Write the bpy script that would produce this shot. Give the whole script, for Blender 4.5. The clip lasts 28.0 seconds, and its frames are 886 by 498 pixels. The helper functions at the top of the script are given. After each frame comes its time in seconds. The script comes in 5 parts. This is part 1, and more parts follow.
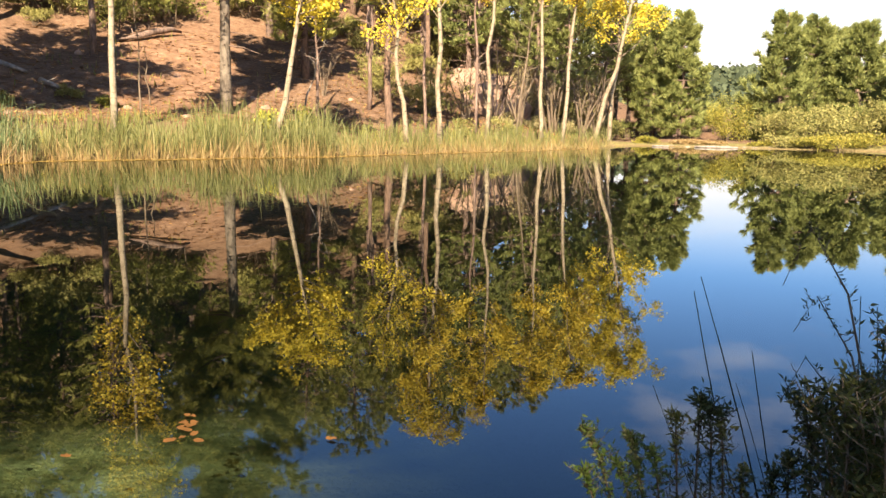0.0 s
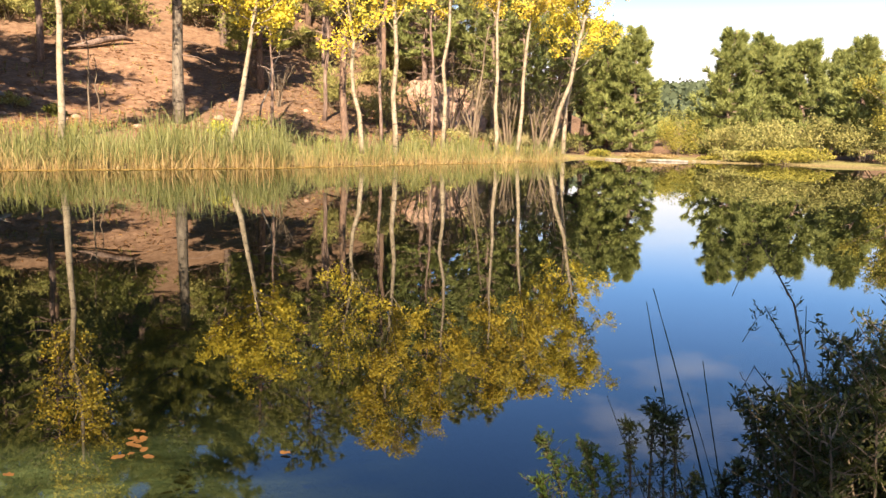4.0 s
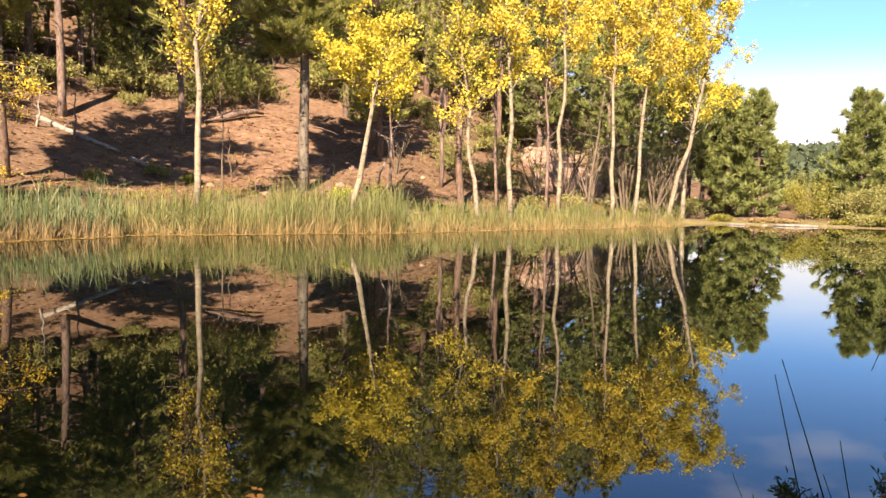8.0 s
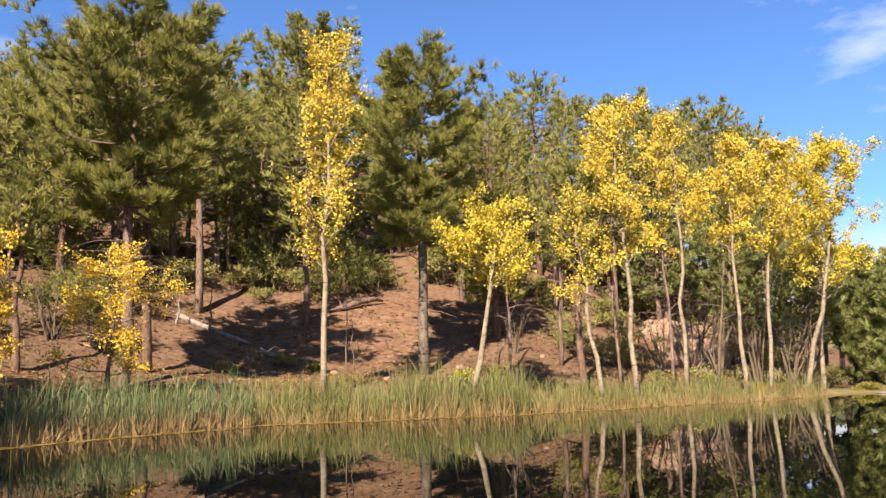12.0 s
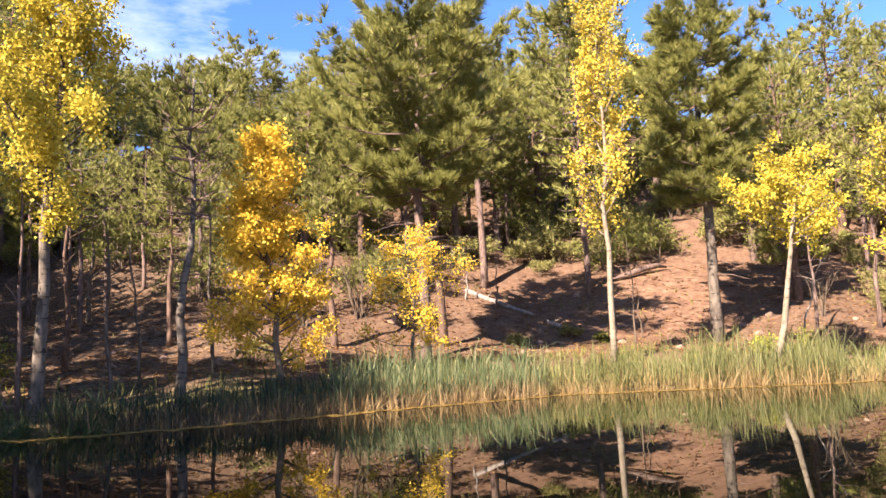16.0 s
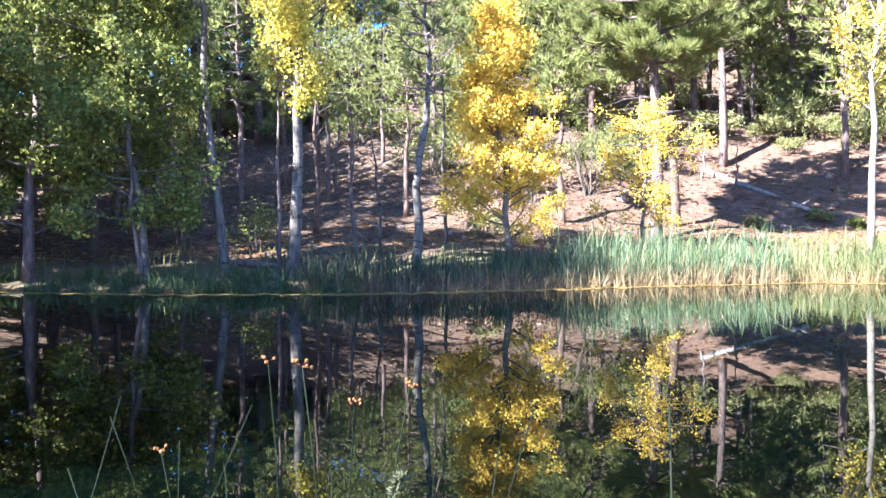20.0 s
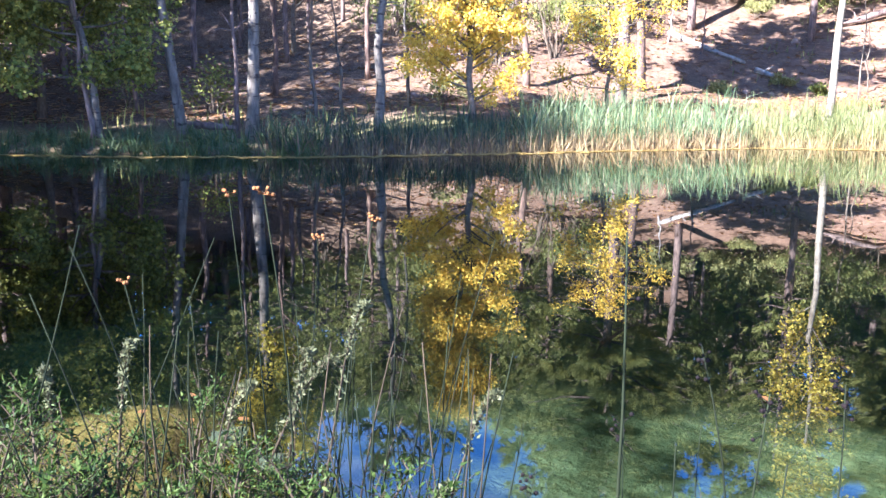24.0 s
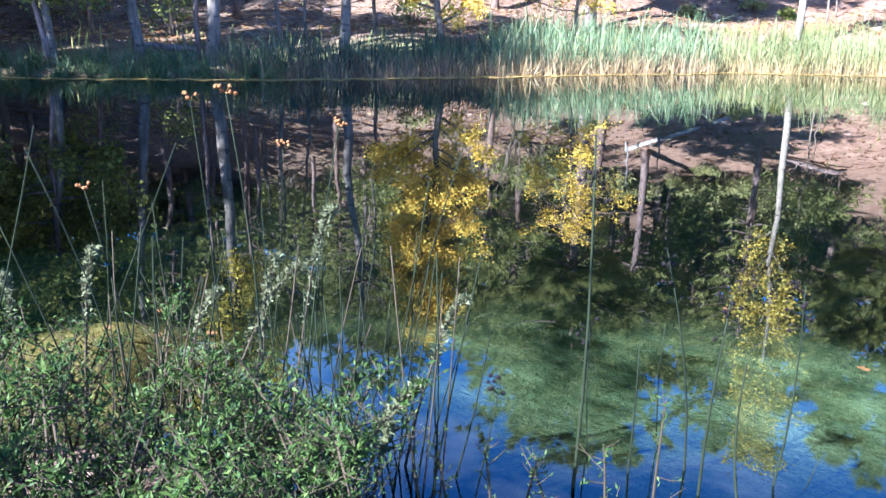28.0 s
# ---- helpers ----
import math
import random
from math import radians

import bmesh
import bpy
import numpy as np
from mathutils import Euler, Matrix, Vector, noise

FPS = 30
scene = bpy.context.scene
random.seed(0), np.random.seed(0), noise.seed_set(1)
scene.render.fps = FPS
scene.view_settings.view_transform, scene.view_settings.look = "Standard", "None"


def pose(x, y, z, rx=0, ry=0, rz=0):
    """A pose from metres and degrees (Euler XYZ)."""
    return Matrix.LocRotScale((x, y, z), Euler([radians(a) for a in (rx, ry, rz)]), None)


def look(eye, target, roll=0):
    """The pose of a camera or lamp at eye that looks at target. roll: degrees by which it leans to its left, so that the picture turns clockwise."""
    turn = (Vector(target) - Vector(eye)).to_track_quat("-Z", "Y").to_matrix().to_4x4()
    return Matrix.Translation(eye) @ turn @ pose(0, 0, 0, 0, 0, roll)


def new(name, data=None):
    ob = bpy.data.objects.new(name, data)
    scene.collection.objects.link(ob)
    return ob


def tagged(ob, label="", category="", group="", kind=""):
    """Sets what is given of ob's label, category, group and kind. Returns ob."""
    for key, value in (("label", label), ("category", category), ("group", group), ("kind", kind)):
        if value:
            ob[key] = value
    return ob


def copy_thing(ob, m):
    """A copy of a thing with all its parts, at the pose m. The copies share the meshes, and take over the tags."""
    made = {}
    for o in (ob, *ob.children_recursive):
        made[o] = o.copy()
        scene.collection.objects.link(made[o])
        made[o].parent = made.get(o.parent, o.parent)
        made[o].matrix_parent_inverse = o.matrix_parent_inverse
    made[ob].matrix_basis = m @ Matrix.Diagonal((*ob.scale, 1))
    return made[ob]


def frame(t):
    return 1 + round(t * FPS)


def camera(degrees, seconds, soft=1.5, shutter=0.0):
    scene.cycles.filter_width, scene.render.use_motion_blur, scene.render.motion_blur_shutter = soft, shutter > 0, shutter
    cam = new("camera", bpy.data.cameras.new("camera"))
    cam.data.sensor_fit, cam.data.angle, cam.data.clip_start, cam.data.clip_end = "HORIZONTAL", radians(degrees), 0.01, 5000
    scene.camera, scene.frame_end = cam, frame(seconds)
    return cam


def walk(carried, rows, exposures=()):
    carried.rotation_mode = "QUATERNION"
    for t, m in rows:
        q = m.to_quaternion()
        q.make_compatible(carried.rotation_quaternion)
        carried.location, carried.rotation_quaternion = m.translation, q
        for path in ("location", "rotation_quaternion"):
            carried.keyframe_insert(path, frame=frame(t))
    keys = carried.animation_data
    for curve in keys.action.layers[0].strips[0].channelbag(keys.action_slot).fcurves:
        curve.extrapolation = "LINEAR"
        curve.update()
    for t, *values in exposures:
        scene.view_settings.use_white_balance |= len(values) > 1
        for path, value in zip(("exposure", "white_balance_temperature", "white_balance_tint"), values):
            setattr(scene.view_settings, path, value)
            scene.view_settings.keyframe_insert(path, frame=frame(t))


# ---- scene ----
# ---- camera and walk ----
cam = camera(58.5, 28.0)
PATH = [
    # seconds, yaw, pitch, roll, step to the side, height over the water
    (0, 0.01, -9.44, 0.80, 0.000, 1.200),
    (0.5, -0.41, -9.31, 1.11, 0.000, 1.200),
    (1, -1.58, -9.03, 1.41, 0.000, 1.200),
    (1.5, -2.59, -8.92, 1.63, 0.000, 1.200),
    (2, -3.44, -8.83, 1.46, 0.000, 1.200),
    (2.5, -3.75, -8.78, 1.24, 0.000, 1.200),
    (4.5, -2.61, -8.27, 1.23, 0.000, 1.200),
    (5, -1.44, -7.98, 1.06, 0.000, 1.200),
    (5.5, 0.36, -7.95, 1.22, 0.000, 1.200),
    (6, 2.01, -8.16, 1.10, 0.000, 1.200),
    (6.5, 3.20, -7.82, 1.15, 0.000, 1.200),
    (7, 3.90, -6.95, 0.98, 0.000, 1.200),
    (7.5, 4.41, -5.47, 0.73, 0.000, 1.200),
    (8, 5.16, -3.99, 0.92, 0.000, 1.200),
    (8.5, 6.05, -2.81, 0.95, -0.005, 1.200),
    (9, 6.80, -1.51, 0.76, -0.018, 1.200),
    (9.5, 7.78, 0.26, 0.15, -0.039, 1.200),
    (10, 8.48, 2.23, -0.78, -0.068, 1.200),
    (10.5, 9.34, 4.09, -1.04, -0.102, 1.200),
    (11, 10.71, 6.04, -1.67, -0.140, 1.200),
    (11.5, 11.75, 7.73, -1.62, -0.183, 1.200),
    (13.5, 19.42, 10.86, -1.47, -0.374, 1.200),
    (14, 21.73, 10.42, -2.00, -0.421, 1.200),
    (14.5, 25.73, 9.57, -2.30, -0.467, 1.200),
    (15, 29.45, 9.04, -2.77, -0.510, 1.200),
    (15.5, 30.49, 8.65, -3.01, -0.548, 1.200),
    (16, 32.93, 7.61, -2.53, -0.582, 1.200),
    (16.5, 38.51, 5.84, -1.51, -0.611, 1.200),
    (17, 42.75, 4.70, -1.31, -0.632, 1.200),
    (17.5, 46.67, 4.01, -1.48, -0.645, 1.200),
    (18, 50.08, 3.68, -1.27, -0.650, 1.200),
    (18.5, 51.24, 3.30, -0.98, -0.650, 1.200),
    (19, 51.15, 2.19, -0.64, -0.650, 1.200),
    (19.5, 50.41, 0.61, -0.46, -0.650, 1.190),
    (20, 49.43, -0.92, -0.14, -0.650, 1.180),
    (20.5, 48.62, -3.04, 0.29, -0.650, 1.170),
    (21, 48.19, -5.16, 0.20, -0.650, 1.160),
    (21.5, 47.94, -6.76, 0.32, -0.650, 1.150),
    (23.5, 47.17, -9.89, -0.13, -0.650, 1.110),
    (24, 46.71, -10.52, 0.28, -0.650, 1.103),
    (24.5, 46.24, -11.00, 0.62, -0.650, 1.097),
    (25, 45.96, -11.56, 0.57, -0.650, 1.090),
    (25.5, 45.86, -12.08, 0.40, -0.650, 1.083),
    (26, 45.68, -12.67, 0.14, -0.650, 1.077),
    (26.5, 45.32, -13.45, 0.52, -0.650, 1.070),
    (27, 44.88, -14.00, 0.77, -0.650, 1.063),
    (27.5, 44.58, -14.85, 0.63, -0.650, 1.057),
    (28, 44.29, -15.71, 0.65, -0.650, 1.050),
]


def aim(yaw, pitch, roll, x, z):
    y, p = radians(yaw), radians(pitch)
    way = Vector((-math.sin(y) * math.cos(p), math.cos(y) * math.cos(p), math.sin(p)))
    eye = Vector((x, 0, z))
    return look(eye, eye + way, roll)


EXPOSURES = [(0.0, 2.75, 7100, 17), (7.0, 2.65, 7000, 21), (11.0, 2.2, 6700, 21), (13.5, 2.1, 6500, 19), (15.0, 2.35, 7100, 24), (16.0, 2.75, 6300, 27), (17.0, 3.35, 5850, 33), (19.0, 3.8, 5050, 31), (20.0, 3.85, 4600, 17), (21.2, 4.0, 4250, 12), (24.0, 4.0, 4700, 21), (28.0, 3.9, 4350, 17)]
walk(cam, [(t, aim(yaw, pitch, roll, x, z)) for t, yaw, pitch, roll, x, z in PATH], EXPOSURES)

# ---- sky and sun ----
SUN_AZ, SUN_EL = 176.0, 38.0      # degrees to the left of the first view, and up
world = bpy.data.worlds.new("world")
scene.world = world
world.use_nodes = True
wn = world.node_tree
wn.nodes.clear()
w_out = wn.nodes.new("ShaderNodeOutputWorld")
w_bg = wn.nodes.new("ShaderNodeBackground")
w_sky = wn.nodes.new("ShaderNodeTexSky")
w_sky.sky_type, w_sky.sun_disc = "NISHITA", False
w_sky.sun_elevation, w_sky.sun_rotation = radians(SUN_EL), radians(-SUN_AZ)
w_sky.air_density, w_sky.dust_density, w_sky.ozone_density = 1.0, 0.25, 4.0
w_co = wn.nodes.new("ShaderNodeTexCoord")
w_map = wn.nodes.new("ShaderNodeMapping")
w_map.inputs["Scale"].default_value = (1.6, 1.6, 5.0)
w_noise = wn.nodes.new("ShaderNodeTexNoise")
w_noise.inputs["Scale"].default_value, w_noise.inputs["Detail"].default_value = 1.7, 6
w_noise.inputs["Roughness"].default_value = 0.62
w_ramp = wn.nodes.new("ShaderNodeValToRGB")
w_ramp.color_ramp.elements[0].position, w_ramp.color_ramp.elements[1].position = 0.52, 0.9
w_mix = wn.nodes.new("ShaderNodeMix")
w_mix.data_type = "RGBA"
w_mix.inputs["B"].default_value = (8.5, 8.8, 9.2, 1)
wn.links.new(w_co.outputs["Generated"], w_map.inputs["Vector"])
wn.links.new(w_map.outputs["Vector"], w_noise.inputs["Vector"])
wn.links.new(w_noise.outputs["Fac"], w_ramp.inputs["Fac"])
wn.links.new(w_ramp.outputs["Color"], w_mix.inputs["Factor"])
w_deep = wn.nodes.new("ShaderNodeMix")
w_deep.data_type, w_deep.blend_type = "RGBA", "MULTIPLY"
w_deep.inputs["Factor"].default_value, w_deep.inputs["B"].default_value = 1.0, (0.66, 0.95, 1.22, 1)
wn.links.new(w_sky.outputs["Color"], w_deep.inputs["A"])
wn.links.new(w_deep.outputs["Result"], w_mix.inputs["A"])
# pale haze low over the horizon
w_sep = wn.nodes.new("ShaderNodeSeparateXYZ")
w_low = wn.nodes.new("ShaderNodeMapRange")
w_low.inputs["From Min"].default_value, w_low.inputs["From Max"].default_value = 0.19, 0.06
w_low.interpolation_type = "SMOOTHSTEP"
w_haze = wn.nodes.new("ShaderNodeMix")
w_haze.data_type = "RGBA"
w_haze.inputs["B"].default_value = (6.2, 6.3, 6.4, 1)
wn.links.new(w_co.outputs["Generated"], w_sep.inputs["Vector"])
wn.links.new(w_sep.outputs["Z"], w_low.inputs["Value"])
wn.links.new(w_low.outputs["Result"], w_haze.inputs["Factor"])
wn.links.new(w_mix.outputs["Result"], w_haze.inputs["A"])
wn.links.new(w_haze.outputs["Result"], w_bg.inputs["Color"])
w_bg.inputs["Strength"].default_value = 0.04
wn.links.new(w_bg.outputs["Background"], w_out.inputs["Surface"])

sun = new("sun", bpy.data.lights.new("sun", "SUN"))
sun.data.energy, sun.data.angle, sun.data.color = 4.0, radians(0.53), (1.0, 0.87, 0.68)
sa, se = radians(SUN_AZ), radians(SUN_EL)
sun.matrix_world = look((-math.sin(sa) * math.cos(se) * 60, math.cos(sa) * math.cos(se) * 60, math.sin(se) * 60), (0, 0, 0))

# ---- materials ----


def nodes_of(name):
    m = bpy.data.materials.new(name)
    m.use_nodes = True
    nt = m.node_tree
    return m, nt, nt.nodes, nt.links, nt.nodes["Principled BSDF"]


def ramp_node(nt, stops):
    r = nt.nodes.new("ShaderNodeValToRGB")
    els = r.color_ramp.elements
    while len(els) < len(stops):
        els.new(0.5)
    for e, (p, c) in zip(els, stops):
        e.position, e.color = p, (*c, 1)
    return r


def noise_node(nt, scale, detail=5, rough=0.6, stretch=None):
    n = nt.nodes.new("ShaderNodeTexNoise")
    n.inputs["Scale"].default_value, n.inputs["Detail"].default_value, n.inputs["Roughness"].default_value = scale, detail, rough
    g = nt.nodes.new("ShaderNodeNewGeometry")
    if stretch:
        mp = nt.nodes.new("ShaderNodeMapping")
        mp.inputs["Scale"].default_value = stretch
        nt.links.new(g.outputs["Position"], mp.inputs["Vector"])
        nt.links.new(mp.outputs["Vector"], n.inputs["Vector"])
    else:
        nt.links.new(g.outputs["Position"], n.inputs["Vector"])
    return n


def bump_from(nt, socket, bsdf, strength, dist):
    b = nt.nodes.new("ShaderNodeBump")
    b.inputs["Strength"].default_value, b.inputs["Distance"].default_value = strength, dist
    nt.links.new(socket, b.inputs["Height"])
    nt.links.new(b.outputs["Normal"], bsdf.inputs["Normal"])


def mix_rgb(nt, a, b, fac, mode="MIX"):
    m = nt.nodes.new("ShaderNodeMix")
    m.data_type, m.blend_type = "RGBA", mode
    for sock, v in (("A", a), ("B", b)):
        if isinstance(v, tuple):
            m.inputs[sock].default_value = (*v, 1)
        else:
            nt.links.new(v, m.inputs[sock])
    if isinstance(fac, float):
        m.inputs["Factor"].default_value = fac
    else:
        nt.links.new(fac, m.inputs["Factor"])
    return m.outputs["Result"]


def leaf_material(name, stops, through_light=0.35, rough=0.55, scale=0.7, foot=None):
    """Leaves: a colour for each leaf, drifting over the crown, part of the light shining through."""
    m, nt, nodes, links, bsdf = nodes_of(name)
    g = nodes.new("ShaderNodeNewGeometry")
    n = noise_node(nt, scale, 3)
    add = nodes.new("ShaderNodeMath")
    add.operation = "MULTIPLY_ADD"
    links.new(g.outputs["Random Per Island"], add.inputs[0])
    add.inputs[1].default_value = 0.55
    sub = nodes.new("ShaderNodeMath")
    sub.operation = "MULTIPLY"
    links.new(n.outputs["Fac"], sub.inputs[0])
    sub.inputs[1].default_value = 0.5
    links.new(sub.outputs[0], add.inputs[2])
    r = ramp_node(nt, stops)
    links.new(add.outputs[0], r.inputs["Fac"])
    col = r.outputs["Color"]
    if foot:
        # old leaf sheaths: dry towards the foot, at a height that varies
        sep, rise = nodes.new("ShaderNodeSeparateXYZ"), nodes.new("ShaderNodeMath")
        links.new(g.outputs["Position"], sep.inputs[0])
        rise.operation = "MULTIPLY_ADD"
        links.new(g.outputs["Random Per Island"], rise.inputs[0])
        rise.inputs[1].default_value = -0.55
        links.new(sep.outputs["Z"], rise.inputs[2])
        dry = nodes.new("ShaderNodeMapRange")
        dry.inputs["From Min"].default_value, dry.inputs["From Max"].default_value = 0.16, -0.14
        links.new(rise.outputs[0], dry.inputs["Value"])
        col = mix_rgb(nt, col, foot, dry.outputs["Result"])
    links.new(col, bsdf.inputs["Base Color"])
    bsdf.inputs["Roughness"].default_value = rough
    bsdf.inputs["Specular IOR Level"].default_value = 0.12
    tr = nodes.new("ShaderNodeBsdfTranslucent")
    links.new(col, tr.inputs["Color"])
    mx = nodes.new("ShaderNodeMixShader")
    mx.inputs[0].default_value = through_light
    links.new(bsdf.outputs[0], mx.inputs[1])
    links.new(tr.outputs[0], mx.inputs[2])
    links.new(mx.outputs[0], nodes["Material Output"].inputs["Surface"])
    return m


def bark_material(name, dark, light, scale=9.0, stretch=(1, 1, 0.25), bump=0.5, marks=None):
    m, nt, nodes, links, bsdf = nodes_of(name)
    n = noise_node(nt, scale, 7, 0.65, stretch)
    r = ramp_node(nt, [(0.3, dark), (0.62, light)])
    links.new(n.outputs["Fac"], r.inputs["Fac"])
    col = r.outputs["Color"]
    if marks:
        k = noise_node(nt, 5.0, 4, 0.7, (0.6, 0.6, 2.2))
        kr = ramp_node(nt, [(0.56, (0, 0, 0)), (0.64, (1, 1, 1))])
        links.new(k.outputs["Fac"], kr.inputs["Fac"])
        col = mix_rgb(nt, col, marks, kr.outputs["Color"])
    links.new(col, bsdf.inputs["Base Color"])
    bsdf.inputs["Roughness"].default_value = 0.85
    bsdf.inputs["Specular IOR Level"].default_value = 0.1
    bump_from(nt, n.outputs["Fac"], bsdf, bump, 0.03)
    return m


YELLOW = leaf_material("poplar_leaf", [(0.0, (0.2188, 0.1445, 0.01703)), (0.35, (0.4376, 0.3275, 0.03784)), (0.7, (0.5652, 0.4527, 0.06622)), (1.0, (0.6017, 0.5201, 0.123))], 0.3)
YELLOW_THIN = leaf_material("poplar_leaf_pale", [(0.0, (0.2683, 0.2188, 0.02257)), (0.5, (0.5009, 0.4011, 0.04515)), (1.0, (0.5724, 0.5014, 0.08127))], 0.34)
YELLOW_GREEN = leaf_material("turning_leaf", [(0.0, (0.10, 0.13, 0.02)), (0.45, (0.30, 0.31, 0.045)), (1.0, (0.60, 0.52, 0.08))], 0.32)
GREEN_LEAF = leaf_material("green_leaf", [(0.0, (0.05, 0.06, 0.014)), (0.5, (0.135, 0.145, 0.028)), (1.0, (0.36, 0.33, 0.06))], 0.32)
OAK_LEAF = leaf_material("oak_leaf", [(0.0, (0.32, 0.19, 0.02)), (0.45, (0.62, 0.42, 0.04)), (1.0, (0.74, 0.58, 0.09))], 0.36)
NEEDLE = leaf_material("pine_needle", [(0.0, (0.0915, 0.1038, 0.0286)), (0.45, (0.183, 0.1912, 0.0484)), (1.0, (0.3416, 0.321, 0.0902))], 0.3, 0.6, 0.5)
NEEDLE_DARK = leaf_material("pine_needle_dark", [(0.0, (0.0504, 0.06528, 0.018)), (0.5, (0.132, 0.1408, 0.036)), (1.0, (0.264, 0.2397, 0.065))], 0.28, 0.5, 0.35)
FAR_NEEDLE = leaf_material("far_pine_needle", [(0.0, (0.078, 0.1, 0.033)), (0.5, (0.169, 0.1938, 0.0605)), (1.0, (0.312, 0.3187, 0.1045))], 0.3, 0.6, 0.4)
SCRUB = leaf_material("scrub_leaf", [(0.0, (0.07, 0.075, 0.025)), (0.5, (0.17, 0.165, 0.05)), (1.0, (0.34, 0.30, 0.11))], 0.25, 0.6, 0.5)
WEED = leaf_material("weed_leaf", [(0.0, (0.01013, 0.0202, 0.002952)), (0.5, (0.03272, 0.0551, 0.008118)), (1.0, (0.1013, 0.124, 0.02583))], 0.35, 0.6, 3.0)
# leaf colour darkened to stand in for shade over the right-hand shrub
WEED_SHADED = leaf_material("shrub_leaf_shaded", [(0.0, (0.01375, 0.01925, 0.0055)), (0.5, (0.033, 0.04125, 0.011)), (1.0, (0.0825, 0.0825, 0.022))], 0.3, 0.5, 3.0)
WEED_PALE = leaf_material("weed_flower_pale", [(0.0, (0.036, 0.04176, 0.01584)), (0.6, (0.0864, 0.08784, 0.03744)), (1.0, (0.1656, 0.1548, 0.0756))], 0.3, 0.8, 3.0)
REED_GREEN = leaf_material("cattail_green", [(0.0, (0.031, 0.05375, 0.0225)), (0.4, (0.0744, 0.1075, 0.0435)), (0.72, (0.1426, 0.1644, 0.075)), (0.9, (0.2976, 0.253, 0.1425)), (1.0, (0.372, 0.3099, 0.1875))], 0.28, 0.5, 0.5, (0.248, 0.1707, 0.09))
REED_TAN = leaf_material("cattail_yellowing", [(0.0, (0.04212, 0.05168, 0.01548)), (0.4, (0.09828, 0.1088, 0.03482)), (0.72, (0.1732, 0.1768, 0.07012)), (1.0, (0.2902, 0.272, 0.1306))], 0.28, 0.55, 0.5, (0.1872, 0.1523, 0.05803))
# deep green blades, darkened further to put the left end's shade into the colour
REED_SHADED = leaf_material("cattail_deep_green_shaded", [(0.0, (0.012, 0.02372, 0.012)), (0.45, (0.0288, 0.04743, 0.024)), (0.8, (0.0576, 0.07116, 0.039)), (1.0, (0.1728, 0.1328, 0.084))], 0.3, 0.5, 0.5, (0.1344, 0.09012, 0.054))
DRY_SCRUB = leaf_material("dry_scrub_leaf", [(0.0, (0.085, 0.075, 0.034)), (0.5, (0.20, 0.172, 0.08)), (1.0, (0.35, 0.295, 0.155))], 0.25, 0.7, 0.5)
SEDGE = leaf_material("sedge_green", [(0.0, (0.0245, 0.042, 0.0126)), (0.6, (0.07, 0.091, 0.0315)), (1.0, (0.196, 0.175, 0.07))], 0.3, 0.5, 0.5)
SCUM = leaf_material("pond_scum", [(0.0, (0.195, 0.12, 0.0225)), (1.0, (0.33, 0.225, 0.06))], 0.1, 0.7, 2.0)
FAR_YELLOW = leaf_material("muted_yellow_leaf", [(0.0, (0.06, 0.07, 0.015)), (0.5, (0.17, 0.16, 0.03)), (1.0, (0.36, 0.30, 0.06))], 0.3)
FALLEN = leaf_material("floating_leaf", [(0.0, (0.054, 0.0216, 0.006)), (1.0, (0.132, 0.063, 0.0156))], 0.1, 0.7, 3.0)
FAR_LEAF = leaf_material("far_leaf", [(0.0, (0.03, 0.042, 0.022)), (1.0, (0.07, 0.088, 0.048))], 0.2, 0.8, 0.02)
REED_DRY = leaf_material("cattail_dry", [(0.0, (0.1257, 0.07254, 0.0266)), (0.5, (0.2225, 0.1548, 0.06287)), (1.0, (0.3385, 0.266, 0.1402))], 0.25, 0.6, 0.6)
BANK_GRASS = leaf_material("bank_grass", [(0.0, (0.062, 0.0816, 0.018)), (0.5, (0.1612, 0.1632, 0.042)), (1.0, (0.2852, 0.2516, 0.078))], 0.3, 0.5, 0.5)
LITTER = leaf_material("fallen_leaf", [(0.0, (0.12, 0.0525, 0.0225)), (0.5, (0.255, 0.1275, 0.045)), (1.0, (0.4125, 0.27, 0.09))], 0.1, 0.7, 1.0)
POPLAR_BARK = bark_material("poplar_bark", (0.1155, 0.09075, 0.055), (0.2365, 0.198, 0.1375), 7, (1, 1, 0.5), 0.3, (0.055, 0.044, 0.0319))
GREY_BARK = bark_material("grey_bark", (0.039, 0.0312, 0.0234), (0.1482, 0.1248, 0.0936), 8, (1, 1, 0.3), 0.6, (0.0273, 0.02184, 0.01716))
PINE_BARK = bark_material("pine_bark", (0.039, 0.0273, 0.0234), (0.1872, 0.1326, 0.1014), 11, (1, 1, 0.35), 0.9)
RED_BARK = bark_material("red_pine_bark", (0.042, 0.028, 0.021), (0.154, 0.1015, 0.07), 11, (1, 1, 0.35), 0.9)
TWIG = bark_material("twig_bark", (0.048, 0.036, 0.024), (0.144, 0.111, 0.075), 14, (1, 1, 0.4), 0.3)
DEADWOOD = bark_material("dead_wood", (0.0935, 0.07975, 0.06325), (0.242, 0.2145, 0.176), 6, (1, 1, 1), 0.5)
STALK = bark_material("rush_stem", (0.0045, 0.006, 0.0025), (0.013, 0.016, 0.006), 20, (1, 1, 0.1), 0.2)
STALK_DRY = bark_material("dry_stem", (0.0168, 0.012, 0.0066), (0.051, 0.0372, 0.0204), 20, (1, 1, 0.1), 0.2)
SEED = bark_material("seed_head", (0.002, 0.0015, 0.0012), (0.008, 0.005, 0.004), 60, (1, 1, 1), 0.3)
